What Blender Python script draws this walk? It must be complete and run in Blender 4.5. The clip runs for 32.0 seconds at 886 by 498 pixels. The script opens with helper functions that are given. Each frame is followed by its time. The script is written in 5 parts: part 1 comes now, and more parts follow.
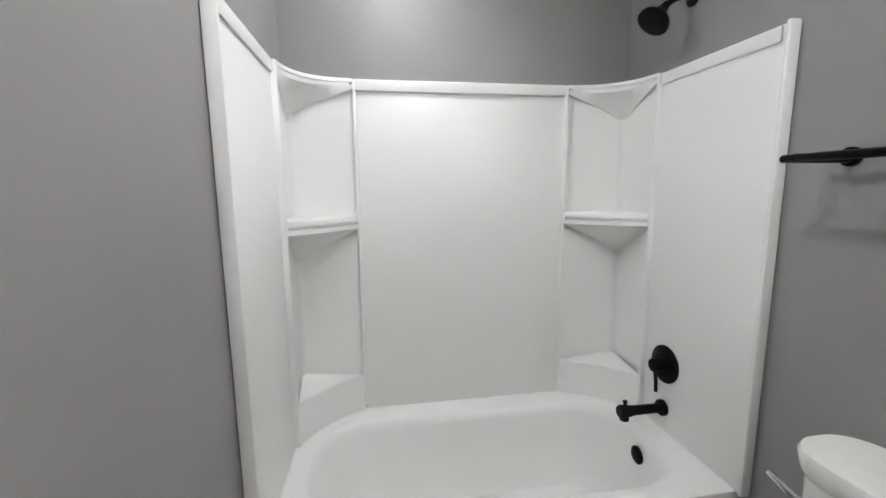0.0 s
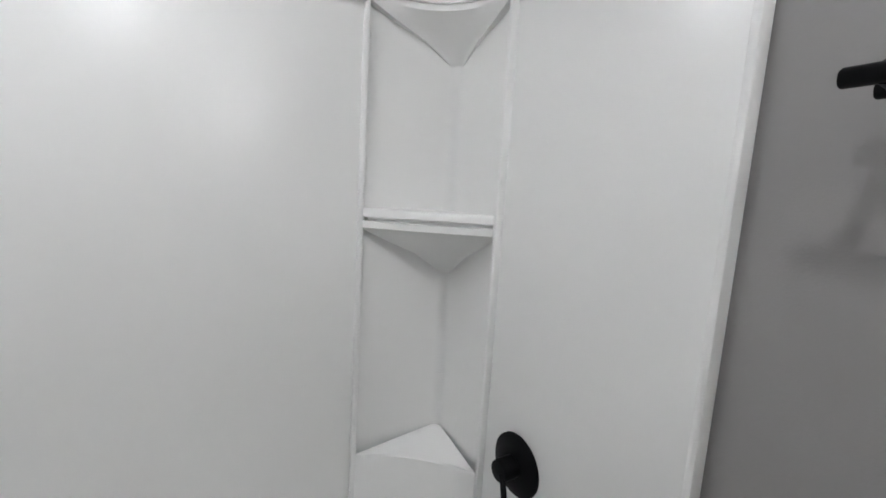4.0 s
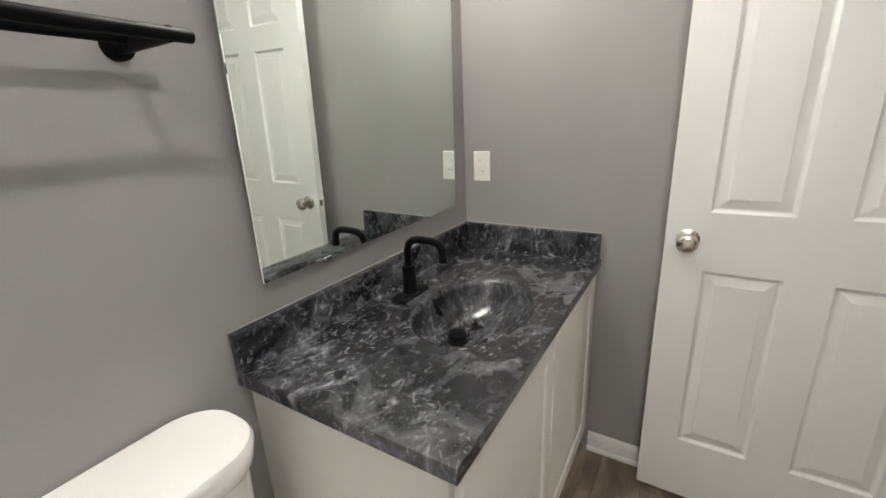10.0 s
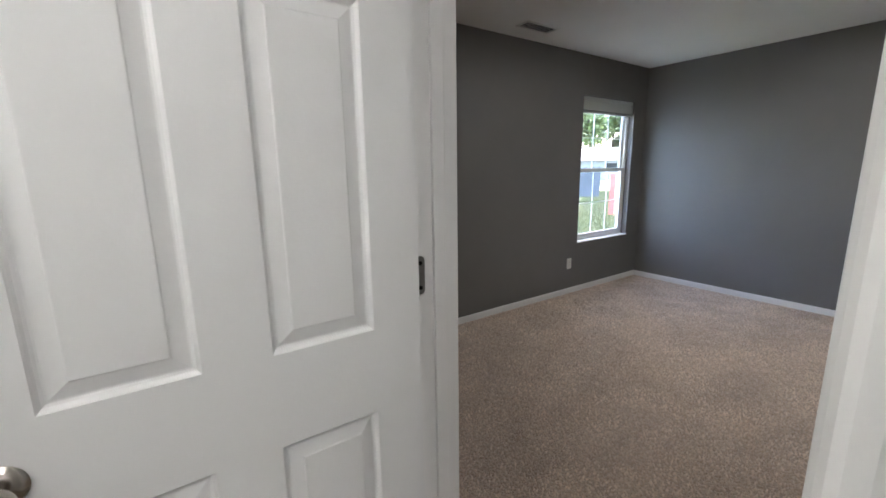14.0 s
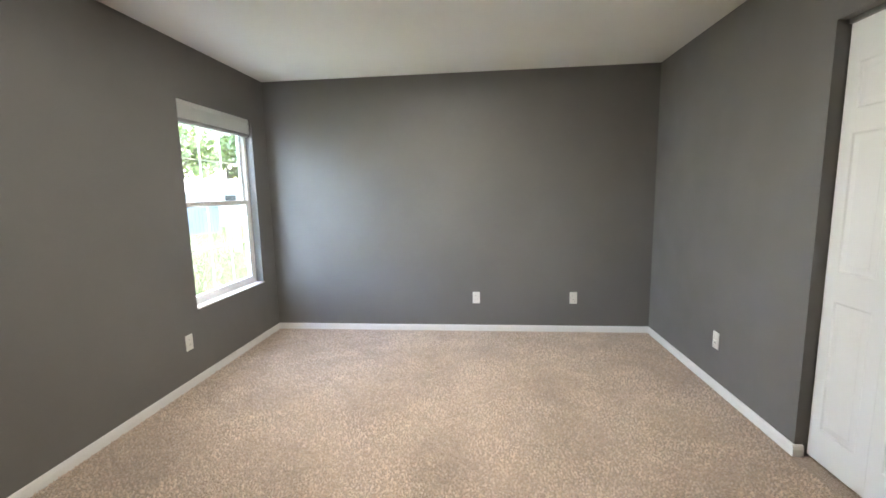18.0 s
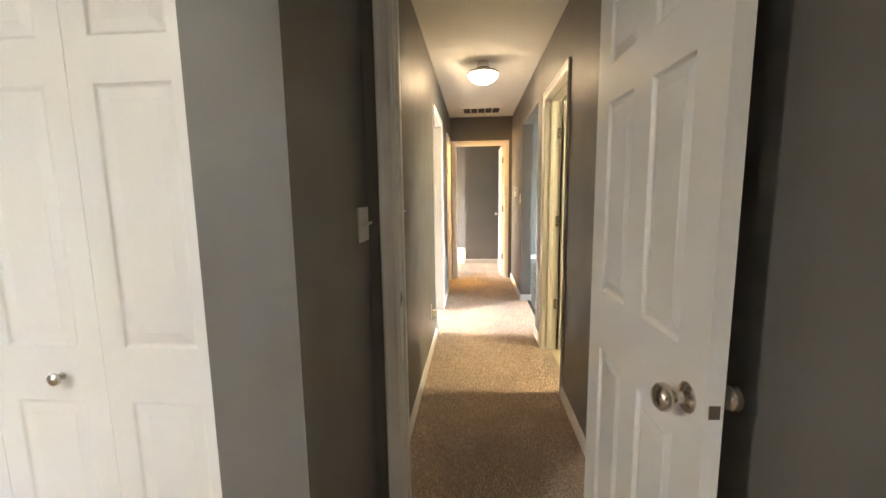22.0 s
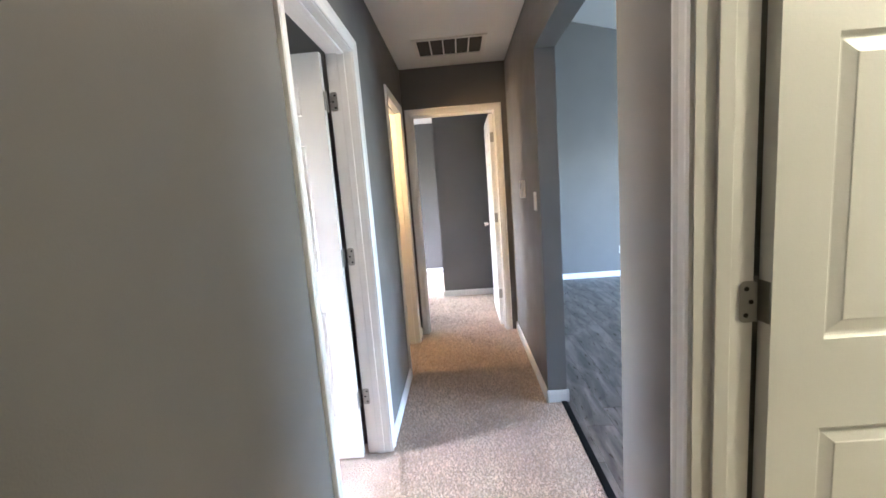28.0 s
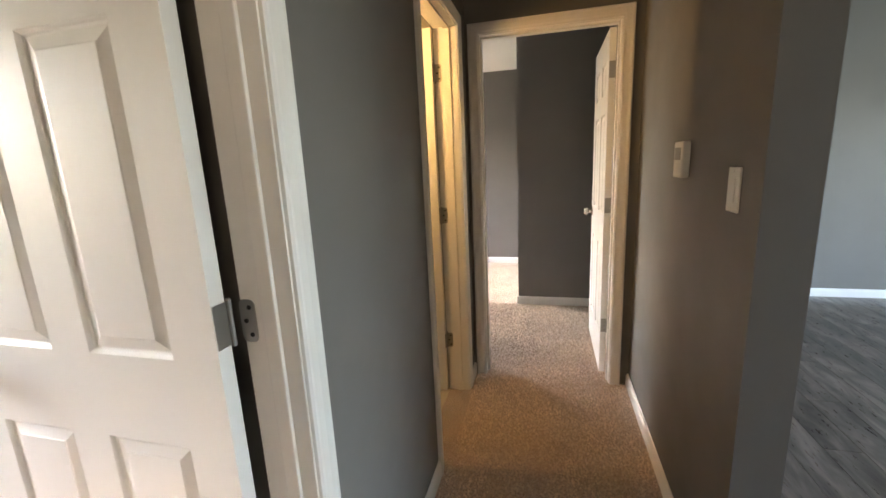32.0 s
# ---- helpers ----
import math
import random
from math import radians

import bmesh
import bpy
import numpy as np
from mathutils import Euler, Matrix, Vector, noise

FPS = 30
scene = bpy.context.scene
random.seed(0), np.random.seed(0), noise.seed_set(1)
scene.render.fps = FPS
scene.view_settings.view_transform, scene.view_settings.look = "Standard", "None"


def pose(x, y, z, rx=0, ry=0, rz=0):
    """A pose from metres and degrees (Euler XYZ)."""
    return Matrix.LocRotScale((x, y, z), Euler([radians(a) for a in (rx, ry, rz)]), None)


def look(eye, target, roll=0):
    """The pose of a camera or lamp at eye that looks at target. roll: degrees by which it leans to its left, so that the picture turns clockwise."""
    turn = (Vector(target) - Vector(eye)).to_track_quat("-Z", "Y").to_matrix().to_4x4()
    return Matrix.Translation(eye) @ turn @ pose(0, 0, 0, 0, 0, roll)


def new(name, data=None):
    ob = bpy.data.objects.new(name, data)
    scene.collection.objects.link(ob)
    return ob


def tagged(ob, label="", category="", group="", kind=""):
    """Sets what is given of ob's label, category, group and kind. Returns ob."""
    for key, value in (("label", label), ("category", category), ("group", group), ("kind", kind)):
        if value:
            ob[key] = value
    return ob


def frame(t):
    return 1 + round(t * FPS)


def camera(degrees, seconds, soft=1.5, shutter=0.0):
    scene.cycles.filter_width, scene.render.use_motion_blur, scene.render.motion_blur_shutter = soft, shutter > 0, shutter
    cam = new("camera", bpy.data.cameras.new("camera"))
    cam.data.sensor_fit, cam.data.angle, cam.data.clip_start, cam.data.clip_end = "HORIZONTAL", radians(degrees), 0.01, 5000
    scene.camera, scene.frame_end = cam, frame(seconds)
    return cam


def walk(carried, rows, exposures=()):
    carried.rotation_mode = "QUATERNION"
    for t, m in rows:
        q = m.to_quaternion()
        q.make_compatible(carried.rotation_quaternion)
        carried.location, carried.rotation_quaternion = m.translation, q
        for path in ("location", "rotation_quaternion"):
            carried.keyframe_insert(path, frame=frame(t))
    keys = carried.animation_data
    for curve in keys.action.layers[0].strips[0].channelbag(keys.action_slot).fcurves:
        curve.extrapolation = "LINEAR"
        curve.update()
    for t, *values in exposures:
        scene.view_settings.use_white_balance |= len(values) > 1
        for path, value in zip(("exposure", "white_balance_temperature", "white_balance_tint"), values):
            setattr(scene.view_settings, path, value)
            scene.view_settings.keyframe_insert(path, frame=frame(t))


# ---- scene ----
cam = camera(94.4, 32.0, soft=1.6)
PATH = [
    (0, (0.875, -0.408, 1.397), (2.828, -0.719, 1.102), -0.6),
    (0.5, (0.957, -0.432, 1.4), (2.921, -0.681, 1.116), 0.5),
    (1, (1.048, -0.465, 1.382), (3.003, -0.672, 1.014), 0.4),
    (1.5, (1.181, -0.519, 1.365), (3.136, -0.693, 0.981), 2.1),
    (2, (1.327, -0.488, 1.368), (3.235, -0.852, 0.892), 2.4),
    (2.5, (1.463, -0.556, 1.343), (3.266, -1.306, 0.911), 1.0),
    (4.5, (1.658, -0.886, 1.328), (3.22, -2.123, 1.153), 4.8),
    (5, (1.754, -0.83, 1.36), (2.618, -2.624, 1.174), -1.1),
    (5.5, (1.703, -0.829, 1.386), (1.811, -2.807, 1.109), -1.1),
    (6, (1.622, -0.837, 1.346), (0.978, -2.708, 1.057), -2.8),
    (6.5, (1.571, -0.814, 1.346), (0.451, -2.424, 0.95), -2.3),
    (7, (1.53, -0.796, 1.329), (0.133, -2.151, 0.867), -2.4),
    (7.5, (1.492, -0.784, 1.308), (-0.039, -1.947, 0.758), -2.4),
    (8, (1.469, -0.736, 1.305), (-0.09, -1.809, 0.659), -2.8),
    (8.5, (1.463, -0.728, 1.29), (-0.109, -1.73, 0.563), -2.6),
    (9, (1.462, -0.726, 1.278), (-0.108, -1.703, 0.518), -2.6),
    (9.5, (1.464, -0.728, 1.284), (-0.124, -1.719, 0.579), -2.7),
    (10, (1.483, -0.726, 1.324), (-0.139, -1.734, 0.732), -2.7),
    (10.5, (1.5, -0.714, 1.339), (-0.169, -1.702, 0.848), -2.4),
    (11, (1.474, -0.71, 1.342), (-0.257, -1.622, 0.926), -2.2),
    (11.5, (1.408, -0.692, 1.35), (-0.395, -1.465, 0.961), -2.0),
    (12, (1.315, -0.666, 1.325), (-0.578, -1.211, 0.978), -1.4),
    (12.5, (1.188, -0.621, 1.345), (-0.769, -0.825, 0.986), -1.2),
    (13, (1.038, -0.602, 1.361), (-0.906, -0.312, 0.993), -1.5),
    (13.5, (0.91, -0.578, 1.375), (-0.895, 0.192, 0.99), -1.2),
    (14, (0.815, -0.512, 1.357), (-0.79, 0.617, 0.967), -0.8),
    (14.5, (0.668, -0.394, 1.349), (-0.742, 0.98, 0.992), -0.4),
    (15, (0.609, -0.31, 1.363), (-0.586, 1.256, 1.017), -0.2),
    (15.5, (0.455, -0.227, 1.347), (-0.457, 1.518, 1.001), -0.0),
    (17.5, (0.185, 0.281, 1.349), (-0.192, 2.224, 1.062), -0.8),
    (18, (0.197, 0.412, 1.353), (0.002, 2.384, 1.083), -1.2),
    (18.5, (0.317, 0.519, 1.348), (0.446, 2.498, 1.086), -0.1),
    (19, (0.421, 0.551, 1.342), (0.844, 2.491, 1.098), -0.4),
    (19.5, (0.499, 0.555, 1.335), (1.223, 2.404, 1.095), -0.6),
    (20, (0.567, 0.566, 1.331), (1.697, 2.2, 1.097), -0.9),
    (20.5, (0.626, 0.598, 1.339), (2.191, 1.824, 1.124), -1.5),
    (21, (0.669, 0.626, 1.347), (2.516, 1.358, 1.12), -1.6),
    (21.5, (0.738, 0.643, 1.328), (2.694, 0.97, 1.072), -1.7),
    (22, (0.911, 0.64, 1.323), (2.887, 0.795, 1.053), -0.8),
    (22.5, (1.15, 0.642, 1.329), (3.129, 0.752, 1.065), -0.2),
    (23, (1.405, 0.68, 1.332), (3.386, 0.749, 1.065), -1.3),
    (23.5, (1.585, 0.688, 1.348), (3.564, 0.756, 1.068), -1.9),
    (24, (1.788, 0.652, 1.368), (3.767, 0.748, 1.097), -1.3),
    (24.5, (2.015, 0.694, 1.351), (3.996, 0.771, 1.088), -1.4),
    (26.5, (2.795, 0.614, 1.386), (4.775, 0.668, 1.106), -3.0),
    (27, (3.014, 0.55, 1.366), (4.993, 0.643, 1.092), -2.9),
    (27.5, (3.219, 0.516, 1.364), (5.192, 0.653, 1.068), -3.6),
    (28, (3.454, 0.548, 1.358), (5.432, 0.646, 1.077), -4.4),
    (28.5, (3.676, 0.533, 1.358), (5.648, 0.619, 1.035), -4.8),
    (29, (3.895, 0.504, 1.372), (5.869, 0.634, 1.08), -4.2),
    (29.5, (4.103, 0.493, 1.364), (6.071, 0.633, 1.039), -4.0),
    (30, (4.275, 0.534, 1.375), (6.248, 0.628, 1.057), -3.6),
    (30.5, (4.434, 0.509, 1.369), (6.394, 0.623, 0.989), -2.9),
    (31, (4.548, 0.485, 1.366), (6.502, 0.648, 0.972), -2.1),
    (31.5, (4.665, 0.481, 1.346), (6.603, 0.751, 0.931), -2.4),
    (32, (4.818, 0.541, 1.35), (6.711, 1.042, 0.943), -2.7),
]
EXPOSURES = [(0, 4.88, 6100, 10), (2, 4.76, 6000, 10), (5, 4.83, 6000, 10), (5.6, 5.24, 5800, 10), (7, 5.59, 6450, 10), (9, 5.54, 6550, 10), (10.5, 5.49, 6600, 10), (12, 5.36, 6050, 10), (13, 5.34, 6250, 10), (14, 5.19, 6200, 10), (15, 5.49, 6100, 8), (17.5, 6.39, 6800, 7),
             (19, 6.29, 6700, 7), (20, 6.54, 6900, 6), (21, 6.59, 7200, 7), (22, 6.69, 7400, 9), (23, 6.84, 7400, 10), (24.2, 7.08, 6600, 9), (26.5, 6.34, 5900, 10), (28, 6.04, 5450, 11), (29, 5.82, 5900, 11), (30, 5.19, 6450, 10), (31, 5.10, 7500, 11), (32, 5.15, 6900, 10)]
walk(cam, [(t, look(eye, target, roll)) for t, eye, target, roll in PATH], EXPOSURES)

# ---- light ----
world = bpy.data.worlds.new("sky")
scene.world = world
world.use_nodes = True
sky = world.node_tree.nodes.new("ShaderNodeTexSky")
sky.sky_type, sky.sun_disc, sky.sun_elevation, sky.sun_rotation = "NISHITA", False, radians(44.8), radians(7)
sky.air_density, sky.dust_density = 1.0, 3.0
world.node_tree.links.new(sky.outputs[0], world.node_tree.nodes["Background"].inputs[0])
world.node_tree.nodes["Background"].inputs[1].default_value = 0.15


def lamp(name, kind, m, energy, color, **settings):
    data = bpy.data.lights.new(name, kind)
    data.energy, data.color = energy, color
    for key, value in settings.items():
        if key == "size":
            data.shape, data.size, data.size_y = "RECTANGLE", *value
        if key == "angle":
            data.angle = radians(value)
    ob = new(name, data)
    ob.matrix_basis = m
    return ob


lamp("sun", "SUN", look((1, 8, 8), (0, 0, 0)), 0.5, (1.0, 0.96, 0.9), angle=12)
# daylight through the windows that stay out of view
lamp("living_window_light", "AREA", look((5.9, -4.80, 1.25), (5.9, 0, 0.9)), 1.4, (0.90, 0.97, 1.0), size=(2.0, 1.8))
lamp("living_west_window_light", "AREA", look((4.64, -3.65, 1.4), (10.0, -3.9, 1.1)), 1.7, (0.84, 0.95, 1.0), size=(1.2, 1.3))
# Fill at an assumed window, added to brighten the side door and hall.
lamp("side_room_window_light", "AREA", look((4.85, 3.32, 1.45), (4.75, 0, 1.1)), 0.062, (0.92, 0.96, 1.0), size=(0.65, 1.0))
lamp("far_bedroom_window_light", "AREA", look((9.35, 3.32, 1.3), (9.2, 0, 0.4)), 0.42, (0.86, 0.94, 1.0), size=(1.1, 1.0))


# ---- materials ----
def material(name, base, rough=0.5, metal=0.0, **more):
    m = bpy.data.materials.new(name)
    m.use_nodes = True
    b = m.node_tree.nodes["Principled BSDF"]
    b.inputs["Base Color"].default_value = (*base, 1)
    b.inputs["Roughness"].default_value = rough
    b.inputs["Metallic"].default_value = metal
    for key, value in more.items():
        b.inputs[key.replace("_", " ")].default_value = value
    return m


class Nodes:
    """Short ways to write a node tree."""

    def __init__(self, m):
        self.t = m.node_tree
        self.b = self.t.nodes["Principled BSDF"]

    def add(self, kind, **sets):
        n = self.t.nodes.new("ShaderNode" + kind)
        for k, v in sets.items():
            if k in n.inputs.keys():
                n.inputs[k].default_value = v
            elif k.replace("_", " ") in n.inputs.keys():
                n.inputs[k.replace("_", " ")].default_value = v
        return n

    def link(self, a, b):
        self.t.links.new(a, b)

    def coords(self, scale=(1, 1, 1)):
        c, m = self.add("TexCoord"), self.add("Mapping")
        m.inputs["Scale"].default_value = scale
        self.link(c.outputs["Object"], m.inputs["Vector"])
        return m.outputs[0]

    def noise(self, vec, scale, detail=2.0, rough=0.5, distort=0.0):
        n = self.add("TexNoise", Scale=scale, Detail=detail, Roughness=rough, Distortion=distort)
        self.link(vec, n.inputs["Vector"])
        return n.outputs["Fac"]

    def ramp(self, fac, *stops):
        r = self.add("ValToRGB")
        e = r.color_ramp.elements
        while len(e) < len(stops):
            e.new(0.5)
        for el, (p, c) in zip(e, stops):
            el.position, el.color = p, (*c, 1) if len(c) == 3 else c
        self.link(fac, r.inputs[0])
        return r.outputs[0]

    def mix(self, fac, a, b, how="MIX"):
        n = self.t.nodes.new("ShaderNodeMix")
        n.data_type, n.blend_type = "RGBA", how
        for sock, v in ((n.inputs[0], fac), (n.inputs[6], a), (n.inputs[7], b)):
            if hasattr(v, "is_output"):
                self.link(v, sock)
            else:
                sock.default_value = v if isinstance(v, (int, float)) else (*v, 1)
        return n.outputs[2]

    def bump(self, height, strength, distance):
        n = self.add("Bump", Strength=strength, Distance=distance)
        self.link(height, n.inputs["Height"])
        self.link(n.outputs[0], self.b.inputs["Normal"])

    def to(self, name, out):
        self.link(out, self.b.inputs[name])


def grey(v):
    return (v, v, v)


def paint(name, base, rough, bump=0.25, spread=0.06, orange=260):
    """Roller-painted surface: faint blotches, orange peel, uneven sheen."""
    m = material(name, base, rough)
    n = Nodes(m)
    v = n.coords()
    big = n.noise(v, 1.7, 3)
    lo, hi = tuple(c * (1 - spread) for c in base), tuple(c * (1 + spread) for c in base)
    n.to("Base Color", n.ramp(big, (0.3, lo), (0.7, hi)))
    n.to("Roughness", n.ramp(n.noise(v, 5, 3), (0.3, grey(rough * 0.92)), (0.7, grey(rough * 1.1))))
    n.bump(n.noise(v, orange, 2), bump, 0.0012)
    return m


def moulded(name, base, rough, ripple):
    """Smooth moulded surface with a faint long ripple."""
    m = material(name, base, rough)
    n = Nodes(m)
    v = n.coords()
    n.to("Base Color", n.ramp(n.noise(v, 0.9, 0), (0.2, tuple(c * 0.985 for c in base)), (0.8, base)))
    n.bump(n.noise(v, 3.5, 0), ripple, 0.004)
    return m


ACRYLIC = moulded("white_acrylic", (0.86, 0.86, 0.845), 0.30, 0.25)
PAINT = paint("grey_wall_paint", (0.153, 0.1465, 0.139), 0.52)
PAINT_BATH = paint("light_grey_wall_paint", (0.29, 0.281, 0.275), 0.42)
CEILING = paint("white_ceiling_paint", (0.82, 0.82, 0.79), 0.85, 0.6, 0.02, 120)
TRIM = paint("white_trim_paint", (0.76, 0.75, 0.73), 0.45, 0.12, 0.03, 90)
DOORWHITE = paint("white_door_paint", (0.74, 0.735, 0.72), 0.38, 0.15, 0.03, 160)
PORCELAIN = paint("white_porcelain", (0.80, 0.795, 0.77), 0.10, 0.02, 0.01, 20)
CABINET = paint("white_cabinet_paint", (0.72, 0.705, 0.66), 0.38, 0.15, 0.03, 120)
PLASTIC = paint("white_switch_plastic", (0.78, 0.77, 0.72), 0.32, 0.05, 0.01, 60)
BLACK = paint("matte_black_metal", (0.004, 0.004, 0.0045), 0.45, 0.1, 0.1, 300)
BLACK.node_tree.nodes["Principled BSDF"].inputs["Specular IOR Level"].default_value = 0.10
TILE_CREAM = paint("cream_sheet_floor", (0.55, 0.50, 0.40), 0.4, 0.1, 0.08, 60)
GROUT = material("dark_underlay", (0.02, 0.018, 0.016), 0.9)
NICKEL = material("brushed_nickel", (0.55, 0.51, 0.46), 0.24, 1.0)
HINGE = material("dull_steel", (0.36, 0.35, 0.33), 0.4, 1.0)
CAULK = material("aged_caulk", (0.42, 0.41, 0.39), 0.6)
CHROME = material("chrome", (0.75, 0.75, 0.76), 0.08, 1.0)
MIRROR = material("mirror_silver", (0.80, 0.86, 0.82), 0.005, 1.0)
# Dark grey stands in for the shade behind the return grille.
GRILLE_BACK = material("duct_shade_grey", (0.05, 0.048, 0.045), 0.8)
DARKHOLE = material("dark_duct", (0.015, 0.015, 0.015), 0.8)


def carpet():
    m = material("tan_carpet", (0.3, 0.22, 0.16), 0.95)
    n = Nodes(m)
    v = n.coords()
    cells = n.add("TexVoronoi", Scale=95.0, Randomness=1.0)
    n.link(v, cells.inputs["Vector"])
    tuft = n.noise(v, 150, 3, 0.65)
    patch = n.noise(v, 2.6, 4, 0.6, 0.6)
    yarn = n.ramp(tuft, (0.30, (0.20, 0.145, 0.11)), (0.45, (0.38, 0.29, 0.23)), (0.62, (0.55, 0.44, 0.36)))
    shade = n.ramp(patch, (0.32, grey(0.80)), (0.66, grey(1.12)))
    n.to("Base Color", n.mix(1.0, yarn, shade, "MULTIPLY"))
    height = n.mix(0.5, cells.outputs["Distance"], tuft)
    n.bump(height, 1.0, 0.012)
    n.b.inputs["Sheen Weight"].default_value = 0.25
    n.b.inputs["Sheen Roughness"].default_value = 0.6
    n.b.inputs["Specular IOR Level"].default_value = 0.15
    return m


CARPET = carpet()


def pile_yarn():
    m = material("tan_carpet_yarn", (0.3, 0.22, 0.16), 0.9)
    n = Nodes(m)
    geo = n.add("NewGeometry")
    v = n.coords()
    yarn = n.ramp(geo.outputs["Random Per Island"], (0.0, (0.50, 0.381, 0.298)), (0.25, (0.61, 0.474, 0.379)), (0.6, (0.66, 0.525, 0.427)), (1.0, (0.73, 0.602, 0.502)))
    patch = n.noise(v, 2.4, 5, 0.62, 0.8)
    clump = n.ramp(n.noise(v, 34, 2, 0.6), (0.34, grey(0.84)), (0.60, grey(1.06)))
    yarn = n.mix(1.0, yarn, clump, "MULTIPLY")
    n.to("Base Color", n.mix(1.0, yarn, n.ramp(patch, (0.34, grey(0.76)), (0.64, grey(1.10))), "MULTIPLY"))
    n.b.inputs["Specular IOR Level"].default_value = 0.12
    n.b.inputs["Sheen Weight"].default_value = 0.2
    return m


PILE = pile_yarn()


def plank_wood(name, dark, mid, light, rough):
    m = material(name, mid, rough)
    n = Nodes(m)
    info = n.add("ObjectInfo")
    v = n.coords((1.25, 5.2, 5.2))
    off = n.add("VectorMath")
    off.operation = "ADD"
    com = n.add("CombineXYZ")
    scale = n.add("Math")
    scale.operation = "MULTIPLY"
    scale.inputs[1].default_value = 37.0
    n.link(info.outputs["Random"], scale.inputs[0])
    n.link(scale.outputs[0], com.inputs[0])
    n.link(scale.outputs[0], com.inputs[1])
    n.link(v, off.inputs[0])
    n.link(com.outputs[0], off.inputs[1])
    grain = n.noise(off.outputs[0], 2.2, 4, 0.55, 0.6)
    fine = n.noise(off.outputs[0], 11, 4, 0.6)
    col = n.ramp(grain, (0.34, dark), (0.5, mid), (0.66, light))
    tone = n.ramp(info.outputs["Random"], (0.0, grey(0.80)), (1.0, grey(1.16)))
    col = n.mix(1.0, col, tone, "MULTIPLY")
    n.to("Base Color", n.mix(0.07, col, n.ramp(fine, (0.35, dark), (0.65, light))))
    n.to("Roughness", n.ramp(fine, (0.3, grey(rough * 0.85)), (0.7, grey(rough * 1.25))))
    n.bump(fine, 0.10, 0.0012)
    return m


VINYL = plank_wood("grey_vinyl_plank", (0.043, 0.034, 0.029), (0.118, 0.097, 0.083), (0.225, 0.187, 0.162), 0.30)
VINYL_WARM = plank_wood("brown_vinyl_plank", (0.075, 0.056, 0.041), (0.165, 0.128, 0.095), (0.31, 0.252, 0.195), 0.34)


def marble():
    m = material("black_cultured_marble", (0.012, 0.012, 0.014), 0.12)
    n = Nodes(m)
    v = n.coords()
    cloud = n.noise(v, 6.0, 8, 0.62, 1.2)
    wisp = n.noise(n.coords((1.0, 1.5, 0.85)), 9.0, 9, 0.64, 2.0)
    fleck = n.noise(n.coords((1.0, 1.3, 0.9)), 30.0, 8, 0.68, 1.6)
    gate = n.noise(v, 3.6, 4, 0.55, 0.8)
    veil = n.ramp(cloud, (0.34, (0.004, 0.004, 0.006)), (0.48, (0.024, 0.025, 0.029)), (0.60, (0.072, 0.074, 0.080)), (0.76, (0.17, 0.172, 0.18)))
    open_patch = n.ramp(gate, (0.36, grey(0.25)), (0.58, grey(1.0)))
    vein = n.ramp(wisp, (0.54, (0, 0, 0)), (0.63, (0.085, 0.087, 0.093)), (0.75, (0.42, 0.42, 0.43)))
    small = n.ramp(fleck, (0.54, (0, 0, 0)), (0.68, (0.24, 0.24, 0.25)))
    white = n.mix(1.0, n.mix(1.0, vein, small, "ADD"), open_patch, "MULTIPLY")
    n.to("Base Color", n.mix(1.0, veil, white, "ADD"))
    n.to("Roughness", n.ramp(n.noise(v, 6, 4), (0.3, grey(0.13)), (0.7, grey(0.22))))
    n.b.inputs["Coat Weight"].default_value = 0.15
    n.b.inputs["Coat Roughness"].default_value = 0.12
    return m


MARBLE = marble()


def glow(name, color, strength):
    m = material(name, (0.8, 0.8, 0.8), 0.4)
    m.node_tree.nodes["Principled BSDF"].inputs["Emission Color"].default_value = (*color, 1)
    m.node_tree.nodes["Principled BSDF"].inputs["Emission Strength"].default_value = strength
    return m


GLOW_BATH = glow("bath_lamp_glass", (1.0, 0.965, 0.935), 13.5)
GLOW_TUB = glow("tub_lamp_glass", (1.0, 0.965, 0.935), 10.5)
GLOW_VANITY = glow("vanity_lamp_glass", (1.0, 0.955, 0.91), 1.44)
GLOW_HALL = glow("hall_lamp_glass", (1.0, 0.75, 0.50), 0.66)
GLOW_UTILITY = glow("utility_lamp_glass", (1.0, 0.83, 0.50), 5.6)
GLOW_SECOND = glow("second_bath_lamp_glass", (1.0, 0.57, 0.20), 4.2)
GLOW_BEDROOM = glow("bedroom_lamp_glass", (1.0, 0.97, 0.90), 14.4)
GLOW_ENTRY = glow("entry_lamp_glass", (1.0, 0.93, 0.82), 14)


def pane_glass():
    m = material("window_glass", (1, 1, 1), 0.0, Transmission_Weight=1.0, IOR=1.45)
    return m


GLASS = pane_glass()

# ---- small helpers ----
def thing(name, x=0, y=0, z=0, rz=0, label="", category="", group="", kind=""):
    ob = new(name)
    ob.empty_display_size = 0.1
    ob.matrix_basis = pose(x, y, z, 0, 0, rz)
    return tagged(ob, label, category, group, kind)


def mesh_from(name, bm, mat, smooth=False):
    me = bpy.data.meshes.new(name)
    bmesh.ops.recalc_face_normals(bm, faces=bm.faces)
    bm.to_mesh(me)
    bm.free()
    me.materials.append(mat)
    if smooth:
        me.polygons.foreach_set("use_smooth", [True] * len(me.polygons))
        me.set_sharp_from_angle(angle=0.7)
    return me


def part(name, bm, material, parent, label="", smooth=False):
    ob = new(name, mesh_from(name, bm, material, smooth))
    ob.parent = parent
    return tagged(ob, label)


